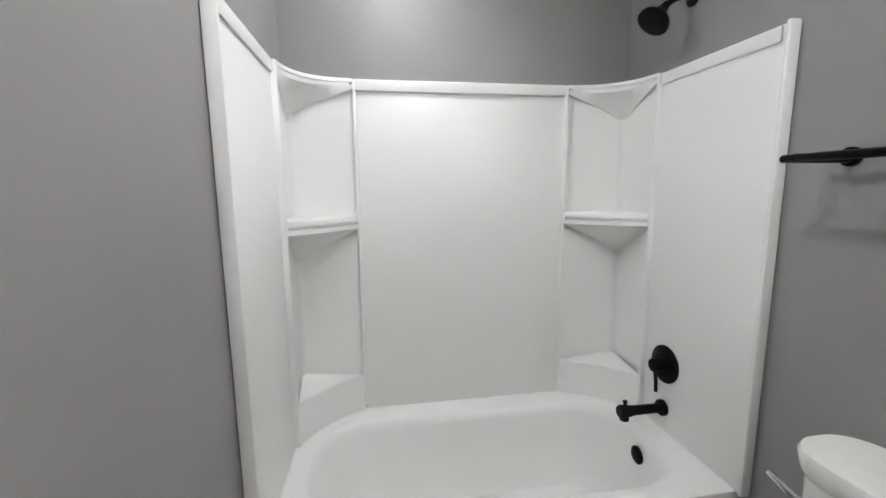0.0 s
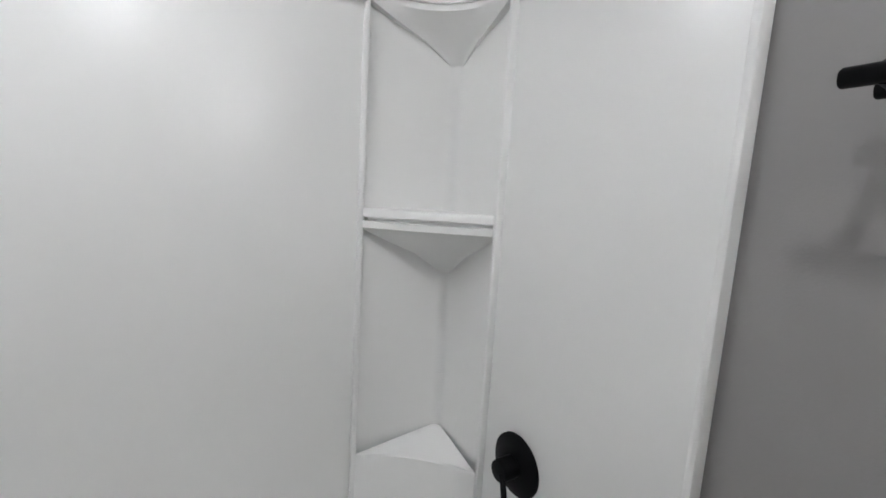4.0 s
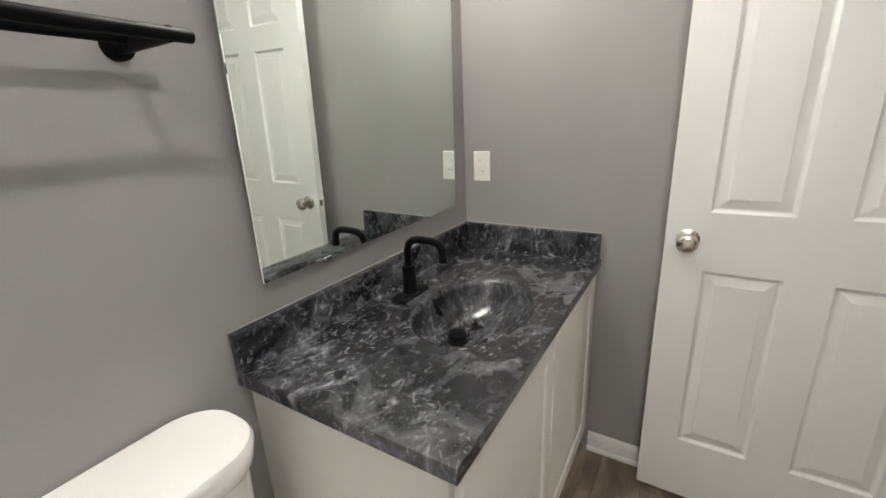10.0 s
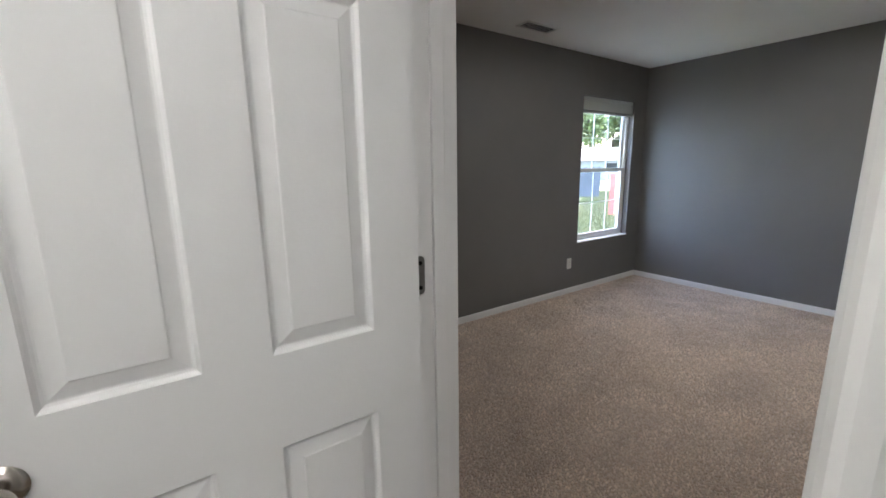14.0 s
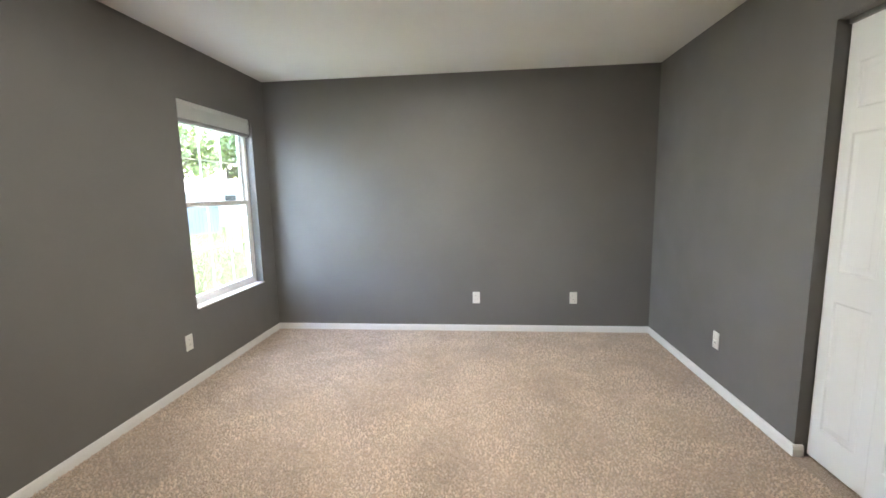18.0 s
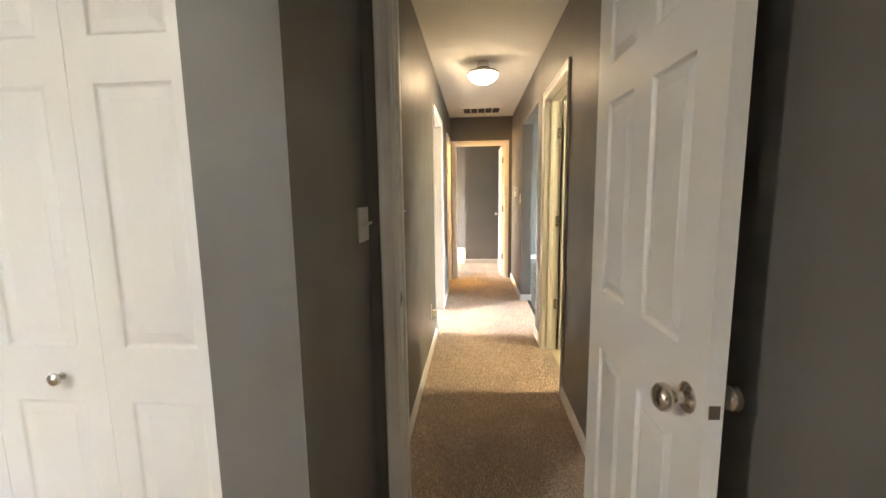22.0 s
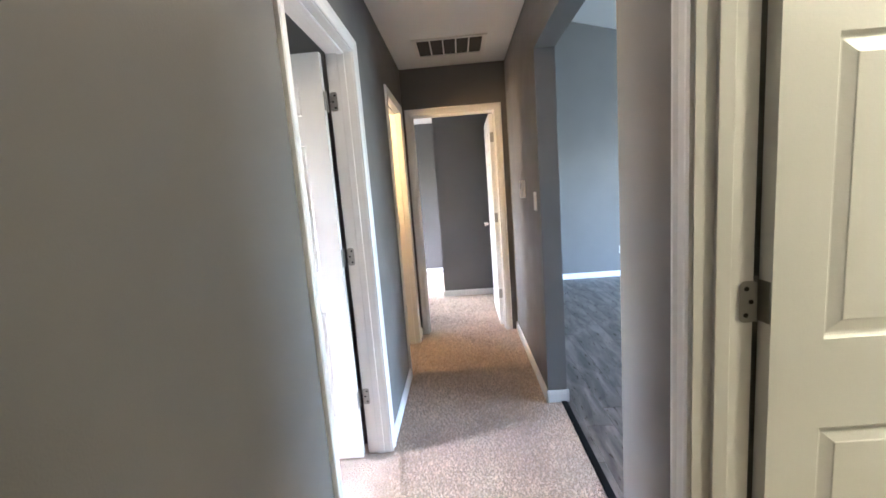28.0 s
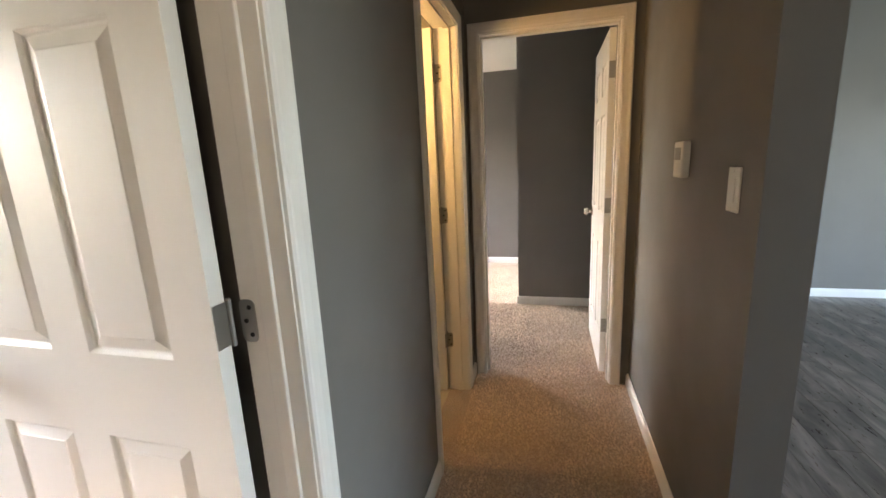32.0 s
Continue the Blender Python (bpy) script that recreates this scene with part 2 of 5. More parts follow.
def solo(name, bm, material, label="", category="", kind="", group="", smooth=False, at=None):
    ob = new(name, mesh_from(name, bm, material, smooth))
    if at is not None:
        ob.matrix_basis = at
    return tagged(ob, label, category, group, kind)


def box(bm, x0, x1, y0, y1, z0, z1, bev=0.0, seg=2):
    vs = [bm.verts.new((x, y, z)) for x in (x0, x1) for y in (y0, y1) for z in (z0, z1)]
    fs = [bm.faces.new([vs[i] for i in q]) for q in ((0, 1, 3, 2), (4, 6, 7, 5), (0, 4, 5, 1), (2, 3, 7, 6), (0, 2, 6, 4), (1, 5, 7, 3))]
    if bev:
        bmesh.ops.bevel(bm, geom=list({e for f in fs for e in f.edges}), offset=bev, segments=seg, affect="EDGES", profile=0.5)
    return bm


def B(x0, x1, y0, y1, z0, z1, bev=0.0, seg=2):
    return box(bmesh.new(), x0, x1, y0, y1, z0, z1, bev, seg)


def loft(bm, rings, close_first=False, close_last=False, loop=True):
    rows = [[bm.verts.new(p) for p in ring] for ring in rings]
    n = len(rows[0])
    for a, b in zip(rows, rows[1:]):
        for i in range(n if loop else n - 1):
            j = (i + 1) % n
            bm.faces.new((a[i], a[j], b[j], b[i]))
    if close_first:
        bm.faces.new(rows[0][::-1])
    if close_last:
        bm.faces.new(rows[-1])
    return bm


def lathe(bm, profile, n=32, at=(0, 0, 0), axis="z"):
    """Turns (radius, height) pairs about an axis through at."""
    rings = []
    for r, h in profile:
        ring = []
        for i in range(n):
            a = 2 * math.pi * i / n
            u, v = r * math.cos(a), r * math.sin(a)
            p = {"z": (u, v, h), "y": (u, h, v), "x": (h, u, v)}[axis]
            ring.append(tuple(c + o for c, o in zip(p, at)))
        rings.append(ring)
    return loft(bm, rings, True, True)


def tube(bm, pts, r, n=12):
    pts = [Vector(p) for p in pts]
    rings = []
    side = None
    for i, p in enumerate(pts):
        d = (pts[min(i + 1, len(pts) - 1)] - pts[max(i - 1, 0)]).normalized()
        if side is None:
            side = d.orthogonal().normalized()
        side = (side - d * side.dot(d)).normalized()
        up = d.cross(side)
        rings.append([p + r * (math.cos(2 * math.pi * k / n) * side + math.sin(2 * math.pi * k / n) * up) for k in range(n)])
    return loft(bm, rings, True, True)


def rounded(cx, cy, hx, hy, r, z, n=8):
    """A ring of a rounded rectangle."""
    r = min(r, hx, hy)
    out = []
    for sx, sy, a0 in ((1, 1, 0), (-1, 1, 90), (-1, -1, 180), (1, -1, 270)):
        for k in range(n + 1):
            a = math.radians(a0 + 90 * k / n)
            out.append((cx + sx * (hx - r) + r * math.cos(a), cy + sy * (hy - r) + r * math.sin(a), z))
    return out


# ---- structure ----
CEIL = 2.44


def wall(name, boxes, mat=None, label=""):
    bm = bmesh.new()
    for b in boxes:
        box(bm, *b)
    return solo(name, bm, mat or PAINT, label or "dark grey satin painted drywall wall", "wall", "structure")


def slab(name, x0, x1, y0, y1, z0, z1, mat, label, category):
    return solo(name, B(x0, x1, y0, y1, z0, z1), mat, label, category, "structure")


TOP = 2.046

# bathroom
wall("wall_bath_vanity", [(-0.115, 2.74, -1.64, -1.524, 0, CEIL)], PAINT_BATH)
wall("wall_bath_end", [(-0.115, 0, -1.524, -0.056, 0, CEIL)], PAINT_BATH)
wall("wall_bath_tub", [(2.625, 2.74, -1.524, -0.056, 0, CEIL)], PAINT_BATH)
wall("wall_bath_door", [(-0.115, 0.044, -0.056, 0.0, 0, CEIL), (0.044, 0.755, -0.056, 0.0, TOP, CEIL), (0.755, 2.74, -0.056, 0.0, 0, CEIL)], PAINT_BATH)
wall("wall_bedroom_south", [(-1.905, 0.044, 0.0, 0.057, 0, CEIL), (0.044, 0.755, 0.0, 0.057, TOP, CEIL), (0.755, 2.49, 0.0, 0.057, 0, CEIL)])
# bedroom
WY0, WY1, WZ0, WZ1 = 3.165, 4.09, 0.54, 2.05
wall("wall_bedroom_window", [(-2.06, -1.905, -0.056, WY0, 0, CEIL), (-2.06, -1.905, WY1, 4.45, 0, CEIL),
                             (-2.06, -1.905, WY0, WY1, 0, WZ0), (-2.06, -1.905, WY0, WY1, WZ1, CEIL)])
wall("wall_bedroom_north", [(-1.905, 2.49, 4.335, 4.45, 0, CEIL)])
CY0, CY1, CX = 1.239, 2.490, 1.752
wall("wall_closet", [(CX, CX + 0.11, 1.135, CY0, 0, CEIL), (CX, CX + 0.11, CY1, 4.335, 0, CEIL), (CX, CX + 0.11, CY0, CY1, 2.07, CEIL)])
wall("wall_closet_side", [(CX, 2.375, 1.025, 1.135, 0, CEIL)])
wall("wall_bedroom_door", [(2.375, 2.49, 0.057, 0.170, 0, CEIL), (2.375, 2.49, 0.170, 0.934, TOP, CEIL), (2.375, 2.49, 0.934, 1.135, 0, CEIL),
                           (2.375, 2.49, 1.135, 4.335, 0, CEIL)])
# hall
LA, LB, MA, MB = 4.665, 5.457, 6.385, 7.03
J = 0.016
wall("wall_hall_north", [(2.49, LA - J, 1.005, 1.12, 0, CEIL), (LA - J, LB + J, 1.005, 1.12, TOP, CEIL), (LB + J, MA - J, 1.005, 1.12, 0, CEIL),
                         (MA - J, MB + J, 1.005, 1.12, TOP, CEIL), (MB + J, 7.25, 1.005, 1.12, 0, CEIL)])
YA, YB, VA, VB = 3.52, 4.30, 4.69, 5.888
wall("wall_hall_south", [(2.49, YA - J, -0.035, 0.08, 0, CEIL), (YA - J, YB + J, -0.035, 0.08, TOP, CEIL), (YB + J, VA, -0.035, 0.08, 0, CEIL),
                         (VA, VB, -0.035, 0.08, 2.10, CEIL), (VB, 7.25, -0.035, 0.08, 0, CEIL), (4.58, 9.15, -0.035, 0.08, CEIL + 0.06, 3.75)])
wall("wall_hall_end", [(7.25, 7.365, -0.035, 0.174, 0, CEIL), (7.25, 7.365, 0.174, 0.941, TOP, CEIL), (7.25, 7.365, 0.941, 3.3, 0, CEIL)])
# side rooms
# The last box is an unseen wall, added to darken the door's hinge gap.
wall("wall_side_room_north", [(3.3, 4.5, 3.3, 3.4, 0, CEIL), (5.2, 6.24, 3.3, 3.4, 0, CEIL), (6.13, 6.24, 1.12, 3.3, 0, CEIL), (4.5, 5.2, 3.3, 3.4, 0, 0.9), (4.5, 5.2, 3.3, 3.4, 2.0, CEIL), (3.2, 3.3, 1.12, 3.4, 0, CEIL), (5.54, 5.65, 1.12, 3.3, 0, CEIL)])
wall("wall_second_bath", [(6.24, 7.25, 3.0, 3.1, 0, CEIL)])
wall("wall_utility", [(2.9, 3.0, -2.3, -0.035, 0, CEIL), (3.0, 4.58, -2.4, -2.3, 0, CEIL)])
# living room
LX, LS = 9.15, -4.78
wall("wall_living_west", [(4.58, 4.69, LS, -4.3, 0, 3.75), (4.58, 4.69, -3.0, -0.035, 0, 3.75), (4.58, 4.69, -4.3, -3.0, 0, 0.7), (4.58, 4.69, -4.3, -3.0, 2.1, 3.75)])
wall("wall_living_east", [(LX, LX + 0.115, -1.8, -0.035, 0, 3.75), (LX, 11.25, -2.67, -1.8, 0, 2.40), (LX, 10.25, -2.67, -1.8, 2.40, 2.53),
                          (LX + 0.115, 10.25, -1.8, -1.69, 0, 3.75), (10.25, 10.36, LS, -1.8, 2.405, 3.3)])
wall("wall_living_south", [(4.58, 4.85, LS - 0.12, LS, 0, 2.6), (4.85, 6.95, LS - 0.12, LS, 0, 0.3), (4.85, 6.95, LS - 0.12, LS, 2.15, 2.6), (6.95, 11.4, LS - 0.12, LS, 0, 2.6)])
FY0, FY1 = -4.30, -3.40
wall("wall_entry", [(11.25, 11.38, LS, FY0 - J, 0, 2.405), (11.25, 11.38, FY0 - J, FY1 + J, 2.06, 2.405), (11.25, 11.38, FY1 + J, -1.915, 0, 2.405)])
# far bedroom
wall("wall_far_bedroom", [(8.63, 8.74, 0.08, 0.822, 0, CEIL), (8.74, 10.25, 0.71, 0.822, 0, CEIL), (10.25, 10.56, -0.035, 3.4, 0, CEIL),
                          (7.365, 8.7, 3.3, 3.4, 0, CEIL), (10.0, 10.25, 3.3, 3.4, 0, CEIL), (8.7, 10.0, 3.3, 3.4, 0, 0.75), (8.7, 10.0, 3.3, 3.4, 1.88, CEIL),
                          (7.365, 10.25, -0.035, 0.08, 0, CEIL)])

# floors
slab("floor_bedroom", -1.905, 2.375, 0.057, 4.335, -0.1, 0, CARPET, "tan cut pile carpet over the bedroom floor", "floor")
slab("floor_hall", 2.375, 7.365, 0.0, 1.12, -0.1, 0, CARPET, "tan cut pile carpet along the hallway", "floor")
slab("floor_far_bedroom", 7.365, 10.25, -0.035, 3.3, -0.1, 0, CARPET, "tan cut pile carpet in the far bedroom", "floor")
slab("floor_side_room", 3.3, 6.13, 1.12, 3.3, -0.1, 0, CARPET, "tan carpet in the dark side room", "floor")
slab("floor_second_bath", 6.24, 7.25, 1.12, 3.0, -0.1, 0, TILE_CREAM, "cream sheet floor in the lit side bathroom", "floor")
slab("floor_utility", 3.0, 4.58, -2.3, 0.0, -0.1, -0.002, TILE_CREAM, "cream sheet floor in the utility room", "floor")
slab("subfloor_bath", -0.0, 2.625, -1.524, 0.057, -0.1, -0.006, GROUT, "dark underlay below the bathroom planks", "floor")
slab("subfloor_living", 4.58, 11.4, LS, 0.0, -0.1, -0.006, GROUT, "dark underlay below the living room planks", "floor")

# ceilings
slab("ceiling_bath", -0.115, 2.74, -1.64, -0.0, CEIL, CEIL + 0.06, CEILING, "white painted bathroom ceiling", "ceiling")
slab("ceiling_bedroom", -2.06, 2.40, 0.0, 4.45, CEIL, CEIL + 0.06, CEILING, "white lightly textured bedroom ceiling", "ceiling")
slab("ceiling_hall", 2.40, 7.31, 0.0, 1.06, CEIL, CEIL + 0.06, CEILING, "white lightly textured hallway ceiling", "ceiling")
slab("ceiling_side_room", 3.2, 7.31, 1.06, 3.4, CEIL, CEIL + 0.06, CEILING, "white side room ceiling", "ceiling")
slab("ceiling_far_bedroom", 7.31, 10.56, -0.035, 3.4, CEIL, CEIL + 0.06, CEILING, "white far bedroom ceiling", "ceiling")
slab("ceiling_utility", 2.9, 4.58, -2.4, 0.0, CEIL, CEIL + 0.06, CEILING, "white utility room ceiling", "ceiling")
slab("ceiling_entry", 10.36, 11.38, LS, -1.915, 2.405, 2.46, CEILING, "white flat ceiling over the entry", "ceiling")
bm = bmesh.new()
zs = lambda y: 2.44 + 0.25 * (y - LS)
loft(bm, [[(x, LS - 0.12, zs(LS - 0.12)), (x, 0.08, zs(0.08)), (x, 0.08, zs(0.08) + 0.08), (x, LS - 0.12, zs(LS - 0.12) + 0.08)] for x in (4.58, 10.36)], True, True)
solo("ceiling_living", bm, CEILING, "white sloping vaulted living room ceiling", "ceiling", "structure")


# ---- baseboards ----
def baseboard(x0, y0, x1, y1, nx, ny, z=0.0, drop=0.0):
    """A white board along a wall's foot from one end to the other, standing off along (nx, ny)."""
    prof = [(0.0, 0.0), (0.013, 0.0), (0.013, 0.054 - drop), (0.010, 0.061 - drop), (0.011, 0.065 - drop), (0.005, 0.076 - drop), (0.0, 0.076 - drop)]
    bm = bmesh.new()
    loft(bm, [[(x + nx * u, y + ny * u, z + v) for u, v in prof] for x, y in ((x0, y0), (x1, y1))], True, True)
    return solo("baseboard", bm, TRIM, "white painted wooden baseboard", "baseboard", "structure", "baseboards")


CW = 0.06
baseboard(-1.905, 0.057 + 0.013, -1.905, 4.335, 1, 0, drop=0.016)
baseboard(-1.905, 4.335, CX, 4.335, 0, -1, drop=0.016)
baseboard(CX, CY1, CX, 4.335 - 0.013, -1, 0, drop=0.016)
baseboard(CX - 0.013, CY1, CX + 0.04, CY1, 0, -1, drop=0.016)
baseboard(CX, 1.025 - 0.013, CX, CY0, -1, 0, drop=0.016)
baseboard(CX, 1.025, 2.375, 1.025, 0, -1, drop=0.016)
baseboard(-1.905, 0.057, 0.0, 0.057, 0, 1, drop=0.016)
baseboard(0.80, 0.057, 2.375, 0.057, 0, 1, drop=0.016)
baseboard(2.49, 1.005, LA - CW, 1.005, 0, -1)
baseboard(LB + CW, 1.005, MA - CW, 1.005, 0, -1)
baseboard(MB + CW, 1.005, 7.25, 1.005, 0, -1)
baseboard(2.49, 0.08, YA - CW, 0.08, 0, 1)
baseboard(YB + CW, 0.08, VA + 0.013, 0.08, 0, 1)
baseboard(VA, 0.08, VA, -0.048, 1, 0)
baseboard(VB, 0.093, VB, -0.048, -1, 0)
baseboard(VB - 0.013, 0.08, 7.25, 0.08, 0, 1)
baseboard(VB - 0.013, -0.035, LX, -0.035, 0, -1)
baseboard(LX, -0.048, LX, -2.683, -1, 0)
baseboard(LX - 0.013, -2.67, 11.25, -2.67, 0, -1)
baseboard(4.69, LS, 11.25, LS, 0, 1)
baseboard(4.69, LS + 0.013, 4.69, -0.048, 1, 0)
baseboard(8.63, 0.08, 8.63, 0.835, -1, 0)
baseboard(8.617, 0.822, 10.25, 0.822, 0, 1)
baseboard(10.25, 0.835, 10.25, 3.3, -1, 0)
baseboard(7.365, 0.99, 7.365, 3.3, 1, 0)
baseboard(0.0, -0.98, 0.0, -0.069, 1, 0)
baseboard(0.80, -0.056, 1.885, -0.056, 0, -1)
baseboard(1.10, -1.524, 1.885, -1.524, 0, 1)



def shoe(x0, y0, x1, y1, nx, ny):
    """A quarter-round shoe at the foot of a baseboard."""
    prof = [(0.013, 0.0), (0.027, 0.0), (0.026, 0.007), (0.021, 0.013), (0.013, 0.016)]
    bm = loft(bmesh.new(), [[(x + nx * u, y + ny * u, v) for u, v in prof] for x, y in ((x0, y0), (x1, y1))], True, True)
    return solo("shoe_moulding", bm, TRIM, "white quarter-round shoe moulding along the bathroom baseboard", "moulding", "structure", "shoe mouldings")


shoe(0.0, -0.98, 0.0, -0.069, 1, 0)
shoe(1.10, -1.524, 1.88, -1.524, 0, 1)


# ---- door frames ----
def casing_mesh(w, h, y, s):
    """One mitred casing round an opening, on the face y of the wall, standing off along s."""
    prof = [(0.005, 0), (0.005, 0.008), (0.012, 0.011), (0.022, 0.0095), (0.040, 0.012), (0.050, 0.017), (0.058, 0.017), (0.062, 0.013), (0.062, 0)]
    rows = []
    for k in range(4):
        row = []
        for u, v in prof:
            row.append(((-u, 0), (-u, h + u), (w + u, h + u), (w + u, 0))[k])
        rows.append([(x, y + s * v, z) for (x, z), (u, v) in zip(row, prof)])
    return loft(bmesh.new(), rows, True, True)


def door_frame(name, x, y, rz, w, th, h=2.03, stop=None, label=""):
    """A jamb with its casings; local x runs along the opening, local y through the wall."""
    f = thing(name, x, y, 0, rz, label or "white painted door frame with moulded casing", "door frame", kind="structure")
    j = 0.016
    part("jamb", B(-j, 0.0, 0.0, th, 0, h + j), TRIM, f)
    part("jamb", B(w, w + j, 0.0, th, 0, h + j), TRIM, f)
    part("head_jamb", B(0.0, w, 0.0, th, h, h + j), TRIM, f)
    if stop is not None:
        for a, b, c, d in ((0.0, 0.010, 0, h - 0.01), (w - 0.010, w, 0, h - 0.01), (0.0, w, h - 0.010, h)):
            part("door_stop", B(a, b, stop, stop + 0.032, c, d, 0.002), TRIM, f)
    part("casing", casing_mesh(w, h, 0.0, -1), TRIM, f)
    part("casing", casing_mesh(w, h, th, 1), TRIM, f)
    return f


door_frame("door_frame_bath", 0.06, -0.056, 0, 0.679, 0.113, stop=0.045)
door_frame("door_frame_bedroom", 2.49, 0.186, 90, 0.732, 0.115, stop=0.03)
door_frame("door_frame_side_room", LA, 1.005, 0, LB - LA, 0.115, stop=0.035)
door_frame("door_frame_second_bath", MA, 1.005, 0, MB - MA, 0.115, stop=0.035)
door_frame("door_frame_utility", YA, -0.035, 0, YB - YA, 0.115, stop=0.045)
door_frame("door_frame_far_bedroom", 7.365, 0.19, 90, 0.735, 0.115, stop=0.045)


# strike plates let into the latch-side jambs
def strike(x0, x1, y0, y1, z, axis):
    sp = thing("strike_plate", (x0 + x1) / 2, (y0 + y1) / 2, z, 0, "small dark steel strike plate on a door jamb", "strike plate")
    hx, hy = (x1 - x0) / 2, (y1 - y0) / 2
    part("plate", B(-hx, hx, -hy, hy, -0.028, 0.028, 0.0006, 1), HINGE, sp)
    k = 0.0006
    if axis == "y":
        part("latch_hole", B(-0.006, 0.006, -hy - k, -hy + k, -0.011, 0.011), DARKHOLE, sp, "dark latch hole")
    else:
        part("latch_hole", B(-hx - k, -hx + k, -0.006, 0.006, -0.011, 0.011), DARKHOLE, sp, "dark latch hole")


strike(2.388, 2.414, 0.9165, 0.9195, 0.93, "y")


# ---- six-panel doors ----
def nested(bm, x0, x1, z0, z1, y, s, steps):
    """A moulded panel: nested rectangles, each (inset, depth)."""
    rings = []
    for inset, d in steps:
        rings.append([(x0 + inset, y - s * d, z0 + inset), (x1 - inset, y - s * d, z0 + inset), (x1 - inset, y - s * d, z1 - inset), (x0 + inset, y - s * d, z1 - inset)])
    return loft(bm, rings, False, True)


STEPS = [(0, 0), (0.003, 0.003), (0.006, 0.0075), (0.010, 0.0095), (0.013, 0.0095), (0.036, 0.003), (0.038, 0.0015), (0.040, 0.0012)]


def slab_with_holes(w, h, th, xs, zs):
    """A door leaf whose faces leave out the cells between odd cuts."""
    bm = bmesh.new()
    X, Z = [0, *xs, w], [0, *zs, h]
    for y in (0, th):
        grid = {(i, k): bm.verts.new((X[i], y, Z[k])) for i in range(len(X)) for k in range(len(Z))}
        for i in range(len(X) - 1):
            for k in range(len(Z) - 1):
                if i % 2 and k % 2:
                    continue
                bm.faces.new((grid[i, k], grid[i + 1, k], grid[i + 1, k + 1], grid[i, k + 1]))
    for a, b in (((0, 0), (w, 0)), ((0, h), (w, h))):
        bm.faces.new([bm.verts.new(p) for p in ((a[0], 0, a[1]), (b[0], 0, b[1]), (b[0], th, b[1]), (a[0], th, a[1]))])
    for x in (0, w):
        bm.faces.new([bm.verts.new(p) for p in ((x, 0, 0), (x, th, 0), (x, th, h), (x, 0, h))])
    return bm


def knob_parts(d, x, z, th, mat):
    for s, y in ((-1, 0.0), (1, th)):
        prof = [(0.031, 0), (0.032, 0.003), (0.027, 0.008), (0.013, 0.012), (0.011, 0.024), (0.014, 0.030), (0.024, 0.036), (0.029, 0.046), (0.028, 0.056), (0.020, 0.064), (0.008, 0.067)]
        part("knob", lathe(bmesh.new(), [(r, s * h) for r, h in prof], 28, (x, y, z), "y"), mat, d, "brushed nickel door knob", True)
    part("latch_plate", B(x + 0.0585, x + 0.0615, th / 2 - 0.011, th / 2 + 0.011, z - 0.014, z + 0.014, 0.001), mat, d, "brushed nickel latch plate")


def hinge_mesh(flip, th, gap=0.0, back=0.0):
    """One leaf lies on the door, the other on the jamb: gap and back say how far off the jamb stands."""
    bm = bmesh.new()
    y = (lambda v: th - v) if flip else (lambda v: v)
    lathe(bm, [(0.004, -0.049), (0.006, -0.047), (0.006, 0.047), (0.004, 0.049)], 10, (-0.003, y(-0.005), 0))
    a, b = sorted((y(0.0), y(0.033)))
    box(bm, -0.0022, -0.0002, a, b, -0.044, 0.044, 0.0008, 1)
    a, b = sorted((y(-0.0045 - gap), y(-0.0025 - gap)))
    flat = [(x, z) for x, z, _ in rounded(-0.0215 - back, 0, 0.0175, 0.044, 0.011, 0, 4)]
    loft(bm, [[(x, q, z) for x, z in flat] for q in (a, b)], True, True)
    return bm


def hinge_screw(flip, th, k, gap=0.0, back=0.0):
    y = th + 0.002 + gap if flip else -0.002 - gap
    return lathe(bmesh.new(), [(0.0048, -0.0012), (0.0048, 0.0012)], 10, (-0.027 - back + 0.010 * (k == 0), y, 0.028 * k), "y")


LOW_CUTS = (0.22, 0.795, 0.989, 1.580, 1.690, 1.870)
SIDE_CUTS = (0.22, 0.792, 0.986, 1.606, 1.735, 1.895)


def six_panel_door(name, x, y, rz, w, flip, label, knob_z=0.955, h=2.012, mid=1.055, cuts=(0.232, 0.848, 1.028, 1.630, 1.730, 1.898), ends=(0.312, 1.80), gap=0.0, back=0.0):
    d = thing(name, x, y, 0.012, rz, label, "door")
    th = 0.035
    st, mu = 0.108, 0.107
    pw = (w - 2 * st - mu) / 2
    xs = [st, st + pw, st + pw + mu, w - st]
    zs = list(cuts)
    part("slab", slab_with_holes(w, h, th, xs, zs), DOORWHITE, d)
    for i in (0, 2):
        for k in (0, 2, 4):
            bm = bmesh.new()
            nested(bm, xs[i], xs[i + 1], zs[k], zs[k + 1], 0.0, -1, STEPS)
            nested(bm, xs[i], xs[i + 1], zs[k], zs[k + 1], th, 1, STEPS)
            part("panel", bm, DOORWHITE, d, smooth=False)
    knob_parts(d, w - 0.06, knob_z - 0.012, th, NICKEL)
    for z in (ends[0], mid, ends[1]):
        hg = part("hinge", hinge_mesh(flip, th, gap, back), HINGE, d, "dull steel butt hinge")
        hg.location.z = z
        for k in (-1, 0, 1):
            part("screw", hinge_screw(flip, th, k, gap, back), DARKHOLE, hg, "dark countersunk screw")
    return d


